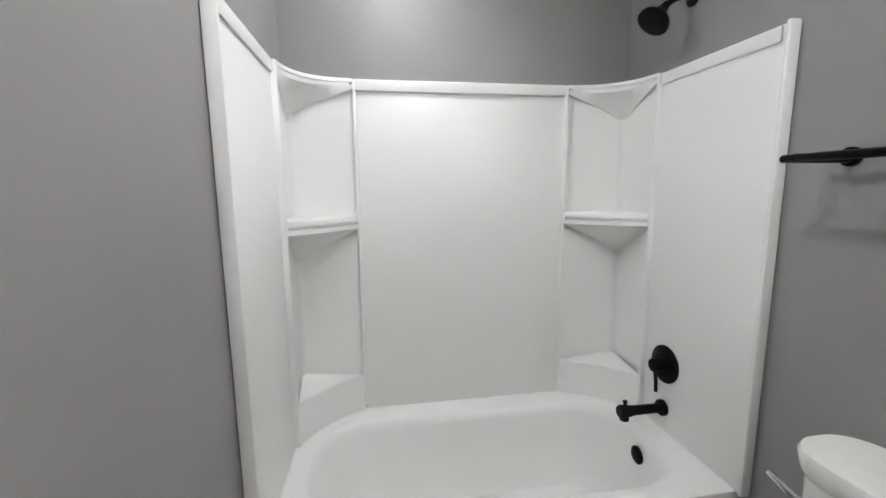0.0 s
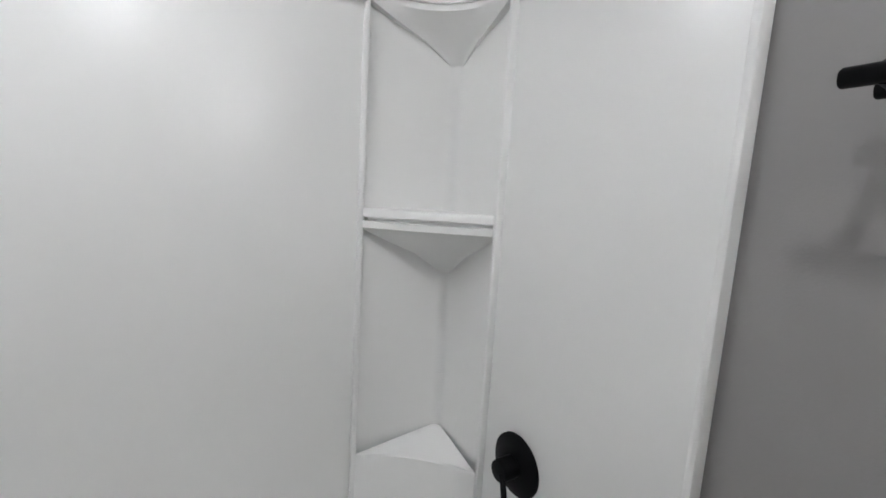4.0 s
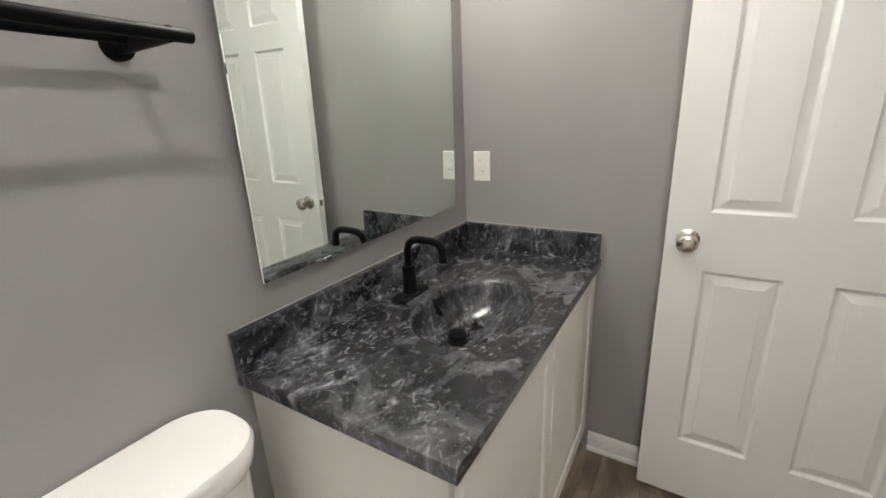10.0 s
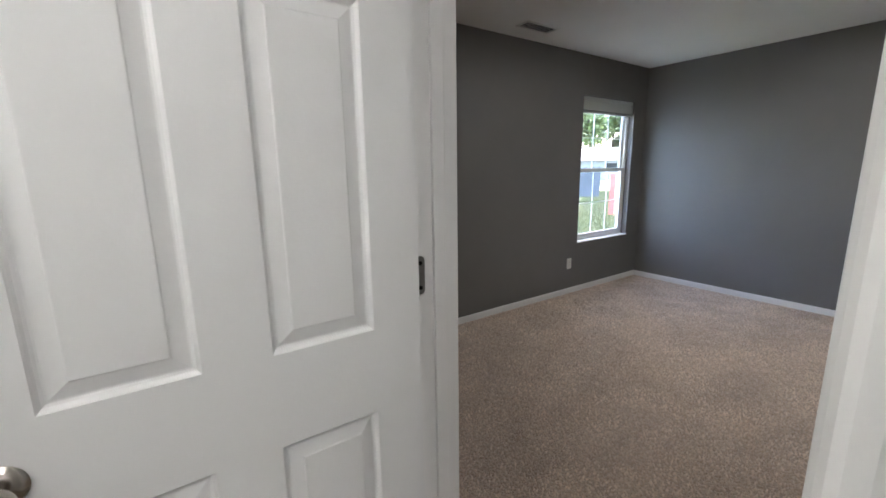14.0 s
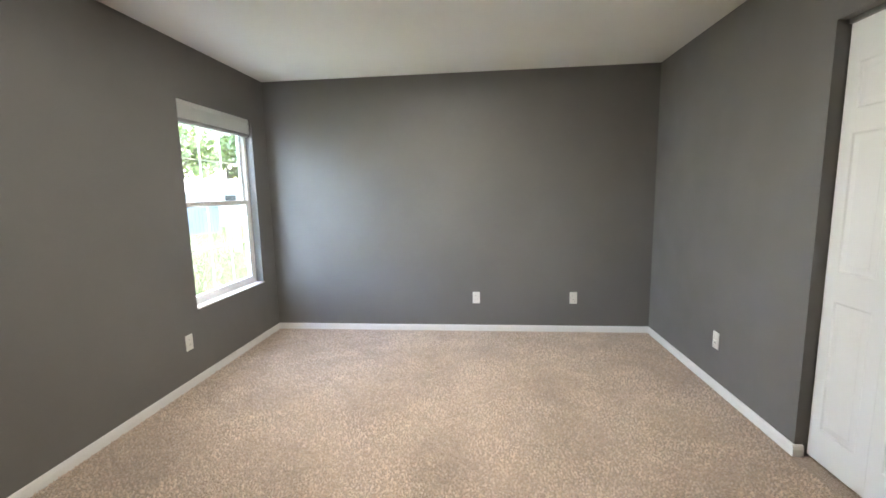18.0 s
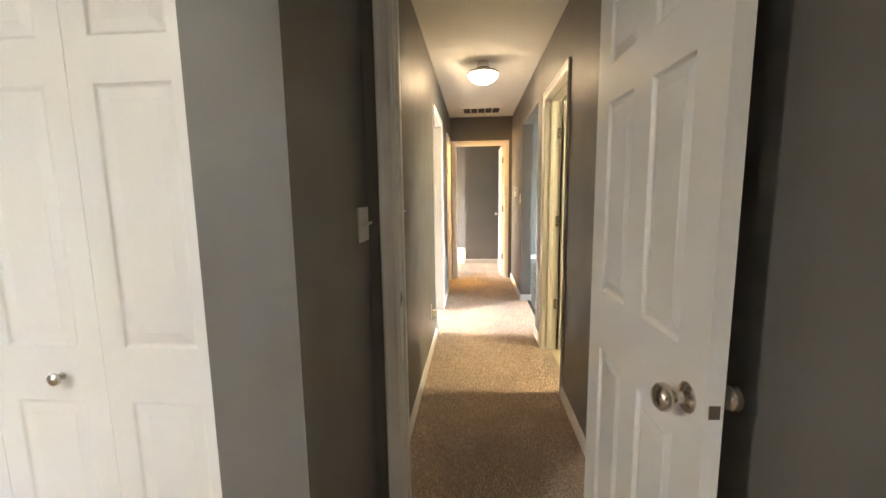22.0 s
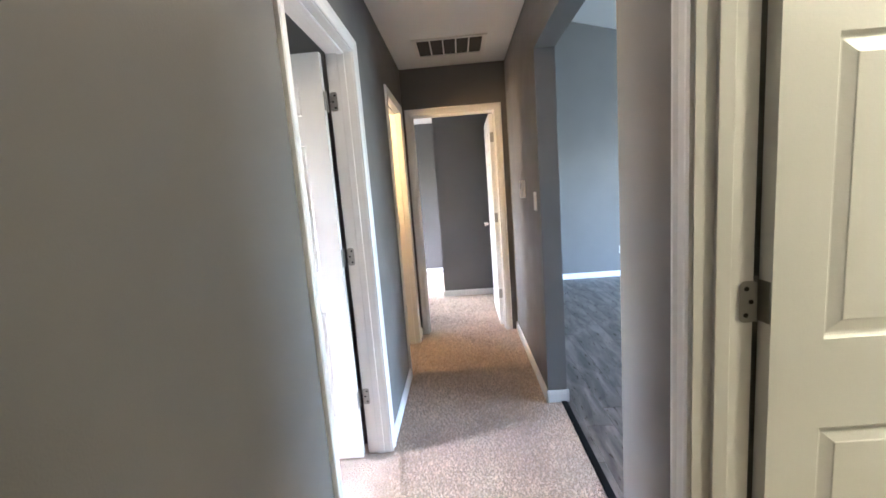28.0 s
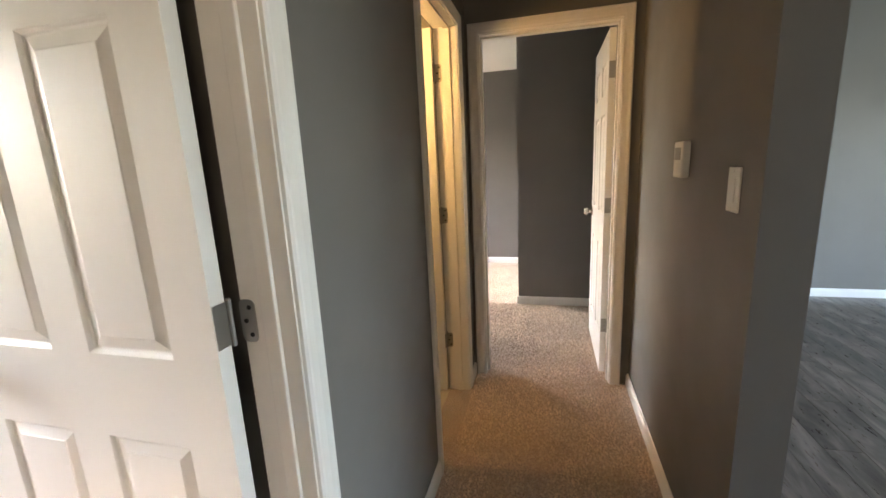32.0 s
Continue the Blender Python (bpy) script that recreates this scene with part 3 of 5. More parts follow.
six_panel_door("bathroom_door", 0.066, -0.073, -90, 0.709, False, "white six-panel door standing open into the bathroom", mid=1.11)
six_panel_door("bedroom_door", 2.372, 0.228, 181.6, 0.700, True, "white six-panel door standing open into the bedroom", 0.905, cuts=LOW_CUTS)
six_panel_door("side_room_door", 5.437, 1.142, 90, 0.762, False, "white six-panel door standing open into a dark room", 0.93, cuts=SIDE_CUTS, gap=0.0145, back=0.012)
six_panel_door("second_bath_door", 7.023, 1.129, 90, 0.61, False, "white six-panel door open into a warmly lit room", cuts=LOW_CUTS)
six_panel_door("utility_door", 4.276, -0.060, -87.5, 0.762, True, "white six-panel door open into a warmly lit utility room", mid=1.072, cuts=LOW_CUTS, ends=(0.383, 1.766), gap=-0.0150, back=0.008)
six_panel_door("far_bedroom_door", 7.374, 0.196, 0, 0.715, False, "white six-panel door open into the far bedroom", cuts=LOW_CUTS)


# ---- closet ----
SHALLOW = [(i, d * 0.55) for i, d in STEPS]


def bifold_leaf(w, h, knob_x, d):
    st = 0.06
    xs, zs = [st, w - st], [0.16, 0.80, 0.94, 1.56, 1.66, 1.86]
    part("slab", slab_with_holes(w, h, 0.03, xs, zs), DOORWHITE, d)
    for k in (0, 2, 4):
        bm = bmesh.new()
        nested(bm, xs[0], xs[1], zs[k], zs[k + 1], 0.0, -1, SHALLOW)
        nested(bm, xs[0], xs[1], zs[k], zs[k + 1], 0.03, 1, SHALLOW)
        part("panel", bm, DOORWHITE, d)
    if knob_x:
        prof = [(0.010, 0.0), (0.007, -0.008), (0.010, -0.014), (0.016, -0.019), (0.015, -0.026), (0.006, -0.030)]
        part("knob", lathe(bmesh.new(), prof, 20, (knob_x, 0, 0.865), "y"), NICKEL, d, "small nickel closet knob", True)


lw = (CY1 - CY0 - 0.016) / 4
for i in range(4):
    d = thing("closet_bifold_door", CX + 0.058, CY1 - 0.006 - i * (lw + 0.0013), 0.018, -90, "white moulded bifold closet door leaf, closed", "closet door", "bifold doors")
    bifold_leaf(lw, 2.03, (0, 0.115, lw - 0.115, 0)[i], d)
solo("closet_track", B(CX + 0.05, CX + 0.085, CY0, CY1, 2.05, 2.07), HINGE, "dull metal bifold track above the closet doors", "track", "structure")

# ---- bathtub and surround ----
tub = thing("bathtub", 2.2565, -0.79, 0, 0, "white acrylic alcove bathtub with a rolled rim", "bathtub")
bm = bmesh.new()
rings = [rounded(0, 0, 0.367, 0.732, 0.01, 0.0), rounded(0, 0, 0.367, 0.732, 0.01, 0.41), rounded(0, 0, 0.363, 0.729, 0.02, 0.430),
         rounded(0, 0, 0.352, 0.718, 0.03, 0.436), rounded(-0.022, 0, 0.278, 0.650, 0.20, 0.434), rounded(-0.022, 0, 0.265, 0.636, 0.20, 0.424),
         rounded(-0.022, 0, 0.252, 0.622, 0.20, 0.392), rounded(-0.022, -0.005, 0.240, 0.600, 0.19, 0.28), rounded(-0.022, -0.02, 0.222, 0.56, 0.18, 0.13),
         rounded(-0.022, -0.03, 0.19, 0.50, 0.15, 0.085), rounded(-0.022, -0.03, 0.12, 0.40, 0.1, 0.078)]
part("basin", loft(bm, rings, True, True), ACRYLIC, tub, smooth=True)
part("overflow_plate", lathe(bmesh.new(), [(0.035, 0.0), (0.035, 0.006), (0.030, 0.010), (0.01, 0.012)], 24, (-0.024, -0.612, 0.335), "y"), BLACK, tub, "matte black overflow plate", True)
part("drain", lathe(bmesh.new(), [(0.03, 0.0), (0.03, 0.004), (0.01, 0.006)], 20, (-0.024, -0.33, 0.079)), BLACK, tub, "matte black drain", True)

sur = thing("tub_surround", 2.2375, -0.79, 0.434, 0, "glossy white acrylic tub surround with moulded corner shelves", "tub surround")
TZ = 1.388
def sbox(name, x0, x1, y0, y1, z0, z1, bev=0.004, label=""):
    return part(name, B(x0 - 2.2375, x1 - 2.2375, y0 + 0.79, y1 + 0.79, z0, z1, bev), ACRYLIC, sur, label, True)
# back panel stands a little proud between the corner columns
sbox("back_panel", 2.601, 2.630, -1.224, -0.334, -0.003, TZ, 0.003)
sbox("top_rail", 2.588, 2.602, -1.222, -0.336, TZ - 0.045, TZ, 0.005)
for y in (-1.224, -0.334):
    sbox("panel_rib", 2.591, 2.603, y - 0.008, y + 0.008, 0.02, TZ - 0.002, 0.005)
for s, yw in ((1, -1.523), (-1, -0.057)):
    a, b = sorted((yw, yw + s * 0.020))
    sbox("end_panel", 1.868, 2.366, a, b, -0.003, TZ, 0.003)
    a, b = sorted((yw + s * 0.019, yw + s * 0.028))
    sbox("top_rail", 1.89, 2.362, a, b, TZ - 0.045, TZ - 0.002, 0.004)
    a, b = sorted((yw, yw + s * 0.036))
    sbox("edge_trim", 1.857, 1.872, a, b, 0.004, TZ + 0.004, 0.006)
    a, b = sorted((yw + s * 0.002, yw + s * 0.040))
    sbox("panel_rib", 2.362, 2.377, a, b, -0.003, TZ, 0.006)
    # the corner column: a rounded inner corner behind the shelves
    cx, cy = 2.6165, yw + s * 0.014
    r = 0.032
    arc = [(cx - r + r * math.sin(t * math.pi / 12), cy + s * (r - r * math.cos(t * math.pi / 12))) for t in range(7)]
    path = [(2.374, cy), *arc, (cx, -1.228 if s > 0 else -0.330)]
    bm = bmesh.new()
    loft(bm, [[(x - 2.2375, y + 0.79, z) for x, y in path] for z in (-0.004, TZ - 0.01)], loop=False)
    part("corner_panel", bm, ACRYLIC, sur, smooth=True)
    # shelves: top cap, middle shelf, low ledge
    e0, e1 = (2.376, yw + s * 0.036), (2.594, (-1.226 if s > 0 else -0.332))
    corner = (cx, cy)
    def chord(k, bow):
        t = k / 10
        x, y = e0[0] + (e1[0] - e0[0]) * t, e0[1] + (e1[1] - e0[1]) * t
        w = bow * 4 * t * (1 - t)
        return x + w * 0.7, y - s * w * 0.7
    def shelf(z_top, thick, drop, bow, label):
        bm = bmesh.new()
        front = [chord(k, bow) for k in range(11)]
        out = lambda pts, z: [(x - 2.2375, y + 0.79, z) for x, y in pts]
        back = [(2.376, cy), corner, (cx, e1[1])]
        outline = front + back[::-1]
        ins = lambda q: [(x + (corner[0] - x) * q, y + (corner[1] - y) * q) for x, y in outline]
        rings = [out(ins(0.02), z_top), out(ins(0.0), z_top - 0.006), out(ins(0.0), z_top - thick * 0.42), out(ins(0.06), z_top - thick * 0.46), out(ins(0.06), z_top - thick * 0.62),
                 out(ins(0.0), z_top - thick * 0.66), out(ins(0.0), z_top - thick), out(ins(0.25), z_top - thick - drop * 0.25), out(ins(0.6), z_top - thick - drop * 0.55), out(ins(0.93), z_top - thick - drop)]
        return part("corner_shelf", loft(bm, rings, True, True), ACRYLIC, sur, label, True)
    shelf(0.850, 0.050, 0.135, -0.012, "moulded corner shelf")
    shelf(TZ + 0.002, 0.034, 0.105, 0.075, "curved moulded top shelf")
    bm = bmesh.new()
    front = [chord(k, 0.030) for k in range(11)]
    low = [chord(k, 0.030) for k in range(11)]
    put = lambda pts, z: [(x - 2.2375, y + 0.79, z) for x, y in pts]
    rows = [[(corner[0] - 2.2375, corner[1] + 0.79, 0.180)] * 11, put([chord(k, 0.036) for k in range(11)], 0.163), put(front, 0.158), put(front, 0.150), put([(0.6 * p[0] + 0.4 * q[0], 0.6 * p[1] + 0.4 * q[1]) for p, q in zip(front, low)], 0.09), put(low, -0.003)]
    part("corner_ledge", loft(bm, rows, loop=False), ACRYLIC, sur, "low moulded corner ledge", True)

# ---- shower fittings ----
WV = -1.524
sv = thing("shower_valve", 2.242, WV + 0.0205, 0.705, 0, "matte black round shower valve with lever on the white surround", "shower valve")
part("escutcheon", lathe(bmesh.new(), [(0.074, 0.0), (0.074, 0.006), (0.068, 0.011), (0.03, 0.014)], 40, (0, 0, 0), "y"), BLACK, sv, smooth=True)
part("hub", lathe(bmesh.new(), [(0.026, 0.012), (0.026, 0.05), (0.024, 0.058), (0.01, 0.06)], 24, (0, 0, 0), "y"), BLACK, sv, smooth=True)
part("lever", tube(bmesh.new(), [(0.0, 0.052, 0.0), (-0.02, 0.058, -0.012), (-0.038, 0.066, -0.05), (-0.046, 0.07, -0.085)], 0.007), BLACK, sv, smooth=True)
sp = thing("tub_spout", 2.238, WV + 0.0205, 0.525, 0, "matte black tub spout with diverter knob", "tub spout")
part("flange", lathe(bmesh.new(), [(0.032, 0), (0.032, 0.012), (0.026, 0.02)], 24, (0, 0, 0), "y"), BLACK, sp, smooth=True)
part("spout_body", lathe(bmesh.new(), [(0.018, 0.015), (0.019, 0.13), (0.024, 0.155), (0.026, 0.183), (0.022, 0.190)], 24, (0, 0, 0), "y"), BLACK, sp, smooth=True)
part("nozzle", lathe(bmesh.new(), [(0.018, -0.035), (0.019, -0.01), (0.015, 0.0)], 20, (0, 0.166, 0)), BLACK, sp, smooth=True)
part("diverter", lathe(bmesh.new(), [(0.006, 0.02), (0.006, 0.034), (0.009, 0.036), (0.009, 0.044)], 14, (0, 0.166, 0)), BLACK, sp, smooth=True)
sh = thing("wall_shower", 2.26, WV, 2.045, 0, "matte black shower head on an angled arm", "shower head")
part("flange", lathe(bmesh.new(), [(0.030, 0.0), (0.030, 0.006), (0.018, 0.014)], 24, (0, 0, 0), "y"), BLACK, sh, smooth=True)
part("arm", tube(bmesh.new(), [(0, 0.0, 0), (0, 0.04, 0.002), (0, 0.075, -0.008), (0, 0.11, -0.035)], 0.011), BLACK, sh, smooth=True)
hd = lathe(bmesh.new(), [(0.012, 0.02), (0.016, 0.0), (0.024, -0.02), (0.050, -0.042), (0.056, -0.055), (0.055, -0.064), (0.046, -0.067)], 32)
bmesh.ops.transform(hd, matrix=pose(0, 0.115, -0.042, 38, 0, 0), verts=hd.verts)
part("head", hd, BLACK, sh, smooth=True)

# ---- towel rack ----
tr = thing("towel_rack", 1.42, WV, 1.462, 0, "matte black double towel bar on the grey wall", "towel rack")
for s in (1, -1):
    part("wall_plate", lathe(bmesh.new(), [(0.023, 0.0), (0.023, 0.010), (0.019, 0.013)], 24, (0.281 * s, 0, -0.002), "y"), BLACK, tr, smooth=True)
    part("bracket", lathe(bmesh.new(), [(0.011, 0.010), (0.011, 0.160)], 16, (0.281 * s, 0, -0.006), "y"), BLACK, tr, smooth=True)
for y, z in ((0.055, 0.002), (0.158, -0.006)):
    part("bar", lathe(bmesh.new(), [(0.008, -0.313), (0.0095, -0.311), (0.0095, 0.311), (0.008, 0.313)], 20, (0, y, z), "x"), BLACK, tr, smooth=True)

# ---- vanity ----
def slab_face():
    bm = B(0.004, 1.045, 0.50, 0.518, 0.745, 0.797, 0.001)
    for a, b in ((0.004, 0.05), (0.515, 0.555), (1.0, 1.045)):
        box(bm, a, b, 0.50, 0.518, 0.13, 0.745)
    box(bm, 0.004, 1.045, 0.50, 0.518, 0.09, 0.13)
    return bm


va = thing("vanity_cabinet", 0.0, WV, 0, 0, "white painted bathroom vanity cabinet with two doors", "vanity cabinet")
part("side_panel", B(1.029, 1.045, 0.002, 0.50, 0.0, 0.797, 0.001), CABINET, va)
part("side_panel", B(0.004, 0.020, 0.002, 0.50, 0.0, 0.797, 0.001), CABINET, va)
part("bottom_panel", B(0.020, 1.029, 0.002, 0.50, 0.09, 0.106), CABINET, va)
part("toe_kick", B(0.020, 1.029, 0.415, 0.43, 0.0, 0.09), CABINET, va)
part("face_frame", slab_face(), CABINET, va)
for x0, x1 in ((0.035, 0.530), (0.540, 1.035)):
    bm = slab_with_holes(x1 - x0, 0.665, 0.018, [0.05, x1 - x0 - 0.05], [0.05, 0.615])
    st = [(0, 0), (0.004, 0.002), (0.008, 0.006), (0.012, 0.007)]
    bmesh.ops.translate(bm, vec=(x0, 0.5195, 0.115), verts=bm.verts)
    vd = part("door", bm, CABINET, va)
    pn = nested(bmesh.new(), 0.05, x1 - x0 - 0.05, 0.05, 0.615, 0.018, 1, st)
    bmesh.ops.translate(pn, vec=(x0, 0.5195, 0.115), verts=pn.verts)
    part("panel", pn, CABINET, vd)
part("side_stile", B(1.045, 1.050, 0.455, 0.518, 0.0, 0.797, 0.001), CABINET, va)

vt = thing("marble_countertop", 0.0, WV, 0.798, 0, "glossy black cultured marble vanity top with white swirls and oval basin", "countertop")
bm = bmesh.new()
n = 48
sx, sy, ax, ay = 0.555, 0.315, 0.225, 0.165
def edge(k):
    """Where the ray from the basin's middle meets the slab's rim."""
    a = 2 * math.pi * (k + 0.5) / n
    c, s = math.cos(a), math.sin(a)
    t = min(((1.069 if c > 0 else 0.002) - sx) / c if abs(c) > 1e-6 else 9, ((0.546 if s > 0 else 0.002) - sy) / s if abs(s) > 1e-6 else 9)
    return (sx + t * c, sy + t * s)
rim = [edge(k) for k in range(n)]
corners = [(1.069, 0.546), (0.002, 0.546), (0.002, 0.002), (1.069, 0.002)]
for q in corners:
    k = min(range(n), key=lambda i: (rim[i][0] - q[0]) ** 2 + (rim[i][1] - q[1]) ** 2)
    rim[k] = q
ell = lambda f, z, dy=0.0: [(sx - dy * 0.25 + ax * f * math.cos(2 * math.pi * (k + 0.5) / n), sy + dy + ay * f * math.sin(2 * math.pi * (k + 0.5) / n), z) for k in range(n)]
rings = [[(x, y, 0.0) for x, y in rim], [(x, y, 0.024) for x, y in rim], [(sx + (x - sx) * 0.994, sy + (y - sy) * 0.994, 0.029) for x, y in rim],
         ell(1.27, 0.029), ell(1.25, 0.0275), ell(1.20, 0.0272), ell(0.97, 0.0272), ell(0.935, 0.024), ell(0.905, 0.012), ell(0.875, -0.010, -0.004), ell(0.81, -0.034, -0.012), ell(0.68, -0.060, -0.024), ell(0.46, -0.078, -0.038), ell(0.14, -0.084, -0.050)]
part("basin_slab", loft(bm, rings, False, True), MARBLE, vt, smooth=True)
part("caulk_line", B(0.022, 1.069, 0.001, 0.0035, 0.1235, 0.1262, 0.0006, 1), CAULK, vt, "thin pale caulk line")
part("caulk_line", B(0.001, 0.0035, 0.006, 0.542, 0.1235, 0.1262, 0.0006, 1), CAULK, vt, "thin pale caulk line")
part("backsplash", B(0.022, 1.069, 0.001, 0.020, 0.0285, 0.124, 0.003), MARBLE, vt)
part("side_splash", B(0.001, 0.021, 0.001, 0.542, 0.0285, 0.124, 0.003), MARBLE, vt)
part("drain", lathe(bmesh.new(), [(0.032, -0.084), (0.033, -0.078), (0.028, -0.074), (0.030, -0.068), (0.029, -0.062), (0.026, -0.059), (0.004, -0.058)], 24, (sx + 0.0125, sy - 0.050, 0)), BLACK, vt, "matte black pop-up drain", True)

fa = thing("basin_faucet", 0.555, WV + 0.098, 0.8275, 0, "matte black single-handle faucet with a high squared spout", "faucet")
part("base_plate", loft(bmesh.new(), [rounded(0, 0, 0.078, 0.028, 0.027, 0), rounded(0, 0, 0.078, 0.028, 0.027, 0.005), rounded(0, 0, 0.072, 0.023, 0.022, 0.008)], True, True), BLACK, fa, smooth=True)
part("body", lathe(bmesh.new(), [(0.024, 0.006), (0.022, 0.012), (0.021, 0.085), (0.018, 0.092)], 28), BLACK, fa, smooth=True)
arc = [(0, 0, 0.08), (0, 0, 0.14), (0, 0.006, 0.160), (0, 0.020, 0.172), (0, 0.040, 0.176), (0, 0.088, 0.176), (0, 0.108, 0.170), (0, 0.118, 0.156), (0, 0.121, 0.130)]
part("spout", tube(bmesh.new(), arc, 0.0115, 16), BLACK, fa, smooth=True)
part("aerator", lathe(bmesh.new(), [(0.013, 0.118), (0.0135, 0.134)], 20, (0, 0.121, 0)), BLACK, fa, smooth=True)
part("handle", tube(bmesh.new(), [(-0.018, 0, 0.06), (-0.036, 0.0, 0.062), (-0.058, 0.0, 0.070)], 0.008), BLACK, fa, smooth=True)

# mirror: silvered glass with a thin ground edge
mi = thing("wall_mirror", 0.5415, WV, 1.004, 0, "frameless rectangular wall mirror leaning slightly above the vanity", "mirror")
mi.matrix_basis = pose(0.5415, WV + 0.0105, 1.004, -0.85, 0, 1.3)
part("mirror_glass", B(-0.4415, 0.4415, 0.001, 0.006, 0.0, 0.95, 0.0015, 1), MIRROR, mi)
for x in (-0.25, 0.25):
    part("clip", B(x - 0.012, x + 0.012, 0.001, 0.009, -0.008, 0.006, 0.001), CHROME, mi, "clear mirror clip")

# toilet paper holder on the side of the vanity
tp = thing("toilet_paper_holder", 1.0505, -1.085, 0.655, 0, "matte black toilet paper holder on the vanity side", "paper holder")
part("rose", lathe(bmesh.new(), [(0.026, 0), (0.026, 0.008), (0.022, 0.011)], 24, (0, 0, 0), "x"), BLACK, tp, smooth=True)
part("post", lathe(bmesh.new(), [(0.010, 0.008), (0.010, 0.062)], 16, (0, 0, 0), "x"), BLACK, tp, smooth=True)
part("bar", lathe(bmesh.new(), [(0.009, -0.012), (0.011, -0.010), (0.011, 0.15), (0.009, 0.152)], 16, (0.062, 0, 0), "y"), BLACK, tp, smooth=True)

# ---- toilet ----
to = thing("toilet", 1.380, WV, 0, 0, "white porcelain two-piece toilet beside the vanity", "toilet")
tank = [rounded(0, 0.095, 0.195, 0.080, 0.03, 0.38), rounded(0, 0.098, 0.212, 0.088, 0.045, 0.58), rounded(0, 0.100, 0.222, 0.092, 0.06, 0.752)]
part("tank", loft(bmesh.new(), tank, True, True), PORCELAIN, to, smooth=True)
lid = [rounded(0, 0.102, 0.230, 0.093, 0.076, 0.748), rounded(0, 0.104, 0.240, 0.100, 0.085, 0.764), rounded(0, 0.105, 0.245, 0.102, 0.085, 0.799), rounded(0, 0.105, 0.240, 0.098, 0.082, 0.808), rounded(0, 0.105, 0.20, 0.07, 0.06, 0.810)]
part("tank_lid", loft(bmesh.new(), lid, True, True), PORCELAIN, to, smooth=True)
bowl = [rounded(0, 0.34, 0.12, 0.24, 0.11, 0.0), rounded(0, 0.34, 0.11, 0.22, 0.10, 0.05), rounded(0, 0.38, 0.12, 0.22, 0.11, 0.2), rounded(0, 0.44, 0.17, 0.25, 0.16, 0.33), rounded(0, 0.45, 0.185, 0.265, 0.18, 0.385), rounded(0, 0.45, 0.18, 0.26, 0.175, 0.395)]
part("bowl", loft(bmesh.new(), bowl, True, True), PORCELAIN, to, smooth=True)
seat = [rounded(0, 0.45, 0.185, 0.255, 0.18, 0.398), rounded(0, 0.45, 0.188, 0.258, 0.18, 0.41), rounded(0, 0.45, 0.185, 0.255, 0.178, 0.432), rounded(0, 0.45, 0.17, 0.24, 0.165, 0.438)]
part("seat_lid", loft(bmesh.new(), seat, True, True), PORCELAIN, to, "closed white toilet seat lid", True)
lv = part("flush_lever", tube(bmesh.new(), [(0.165, 0.178, 0.706), (0.165, 0.212, 0.706), (0.175, 0.222, 0.708), (0.20, 0.226, 0.716), (0.24, 0.228, 0.730)], 0.008), CHROME, to, "chrome flush lever", True)

# ---- bathroom lamps ----
def dome_lamp(name, x, y, z, r, glass, label, parent_mat=None):
    d = thing(name, x, y, z, 0, label, "ceiling lamp")
    part("canopy", lathe(bmesh.new(), [(r * 0.35, 0.018), (r * 0.4, -0.012), (r * 0.40, -0.03), (r * 0.30, -0.034)], 32), parent_mat or NICKEL, d, smooth=True)
    part("ring", lathe(bmesh.new(), [(r * 0.30, -0.03), (r * 0.98, -0.062), (r * 1.03, -0.072), (r * 0.98, -0.084), (r * 0.3, -0.075)], 40), parent_mat or NICKEL, d, smooth=True)
    prof = [(r * 0.96 * math.cos(a), -0.080 - r * 0.62 * math.sin(a)) for a in (k * math.pi / 18 for k in range(9))] + [(0.004, -0.080 - r * 0.62)]
    part("glass_dome", lathe(bmesh.new(), prof, 40), glass, d, "frosted glowing glass dome", True)
    return d


def disc_lamp(name, x, y, z, r, glass, label):
    d = thing(name, x, y, z, 0, label, "ceiling lamp")
    part("rim", lathe(bmesh.new(), [(r * 1.3, 0.0), (r * 1.31, -0.010), (r * 1.22, -0.016), (r, -0.013)], 40), TRIM, d, smooth=True)
    part("diffuser", lathe(bmesh.new(), [(r, -0.012), (r * 0.85, -0.0165), (0.008, -0.018)], 40), glass, d, "glowing round diffuser", True)
    return d


disc_lamp("bath_ceiling_lamp", 1.40, -0.52, CEIL, 0.045, GLOW_BATH, "flat round white ceiling lamp in the bathroom")
disc_lamp("tub_ceiling_lamp", 2.21, -0.52, CEIL, 0.045, GLOW_TUB, "flat round white ceiling lamp above the tub")
vl = thing("vanity_light", 0.53, WV, 2.29, 0, "nickel vanity light bar with frosted shades above the mirror", "wall lamp")
part("back_plate", B(-0.30, 0.30, 0.0, 0.022, -0.05, 0.05, 0.006), NICKEL, vl)
for x in (-0.22, 0.0, 0.22):
    part("arm", tube(bmesh.new(), [(x, 0.02, 0.0), (x, 0.08, 0.005), (x, 0.11, -0.01)], 0.008), NICKEL, vl, smooth=True)
    part("shade", lathe(bmesh.new(), [(0.022, -0.005), (0.030, -0.02), (0.050, -0.085), (0.058, -0.125), (0.050, -0.122), (0.01, -0.11)], 24, (x, 0.11, -0.01)), GLOW_VANITY, vl, "glowing frosted glass shade", True)

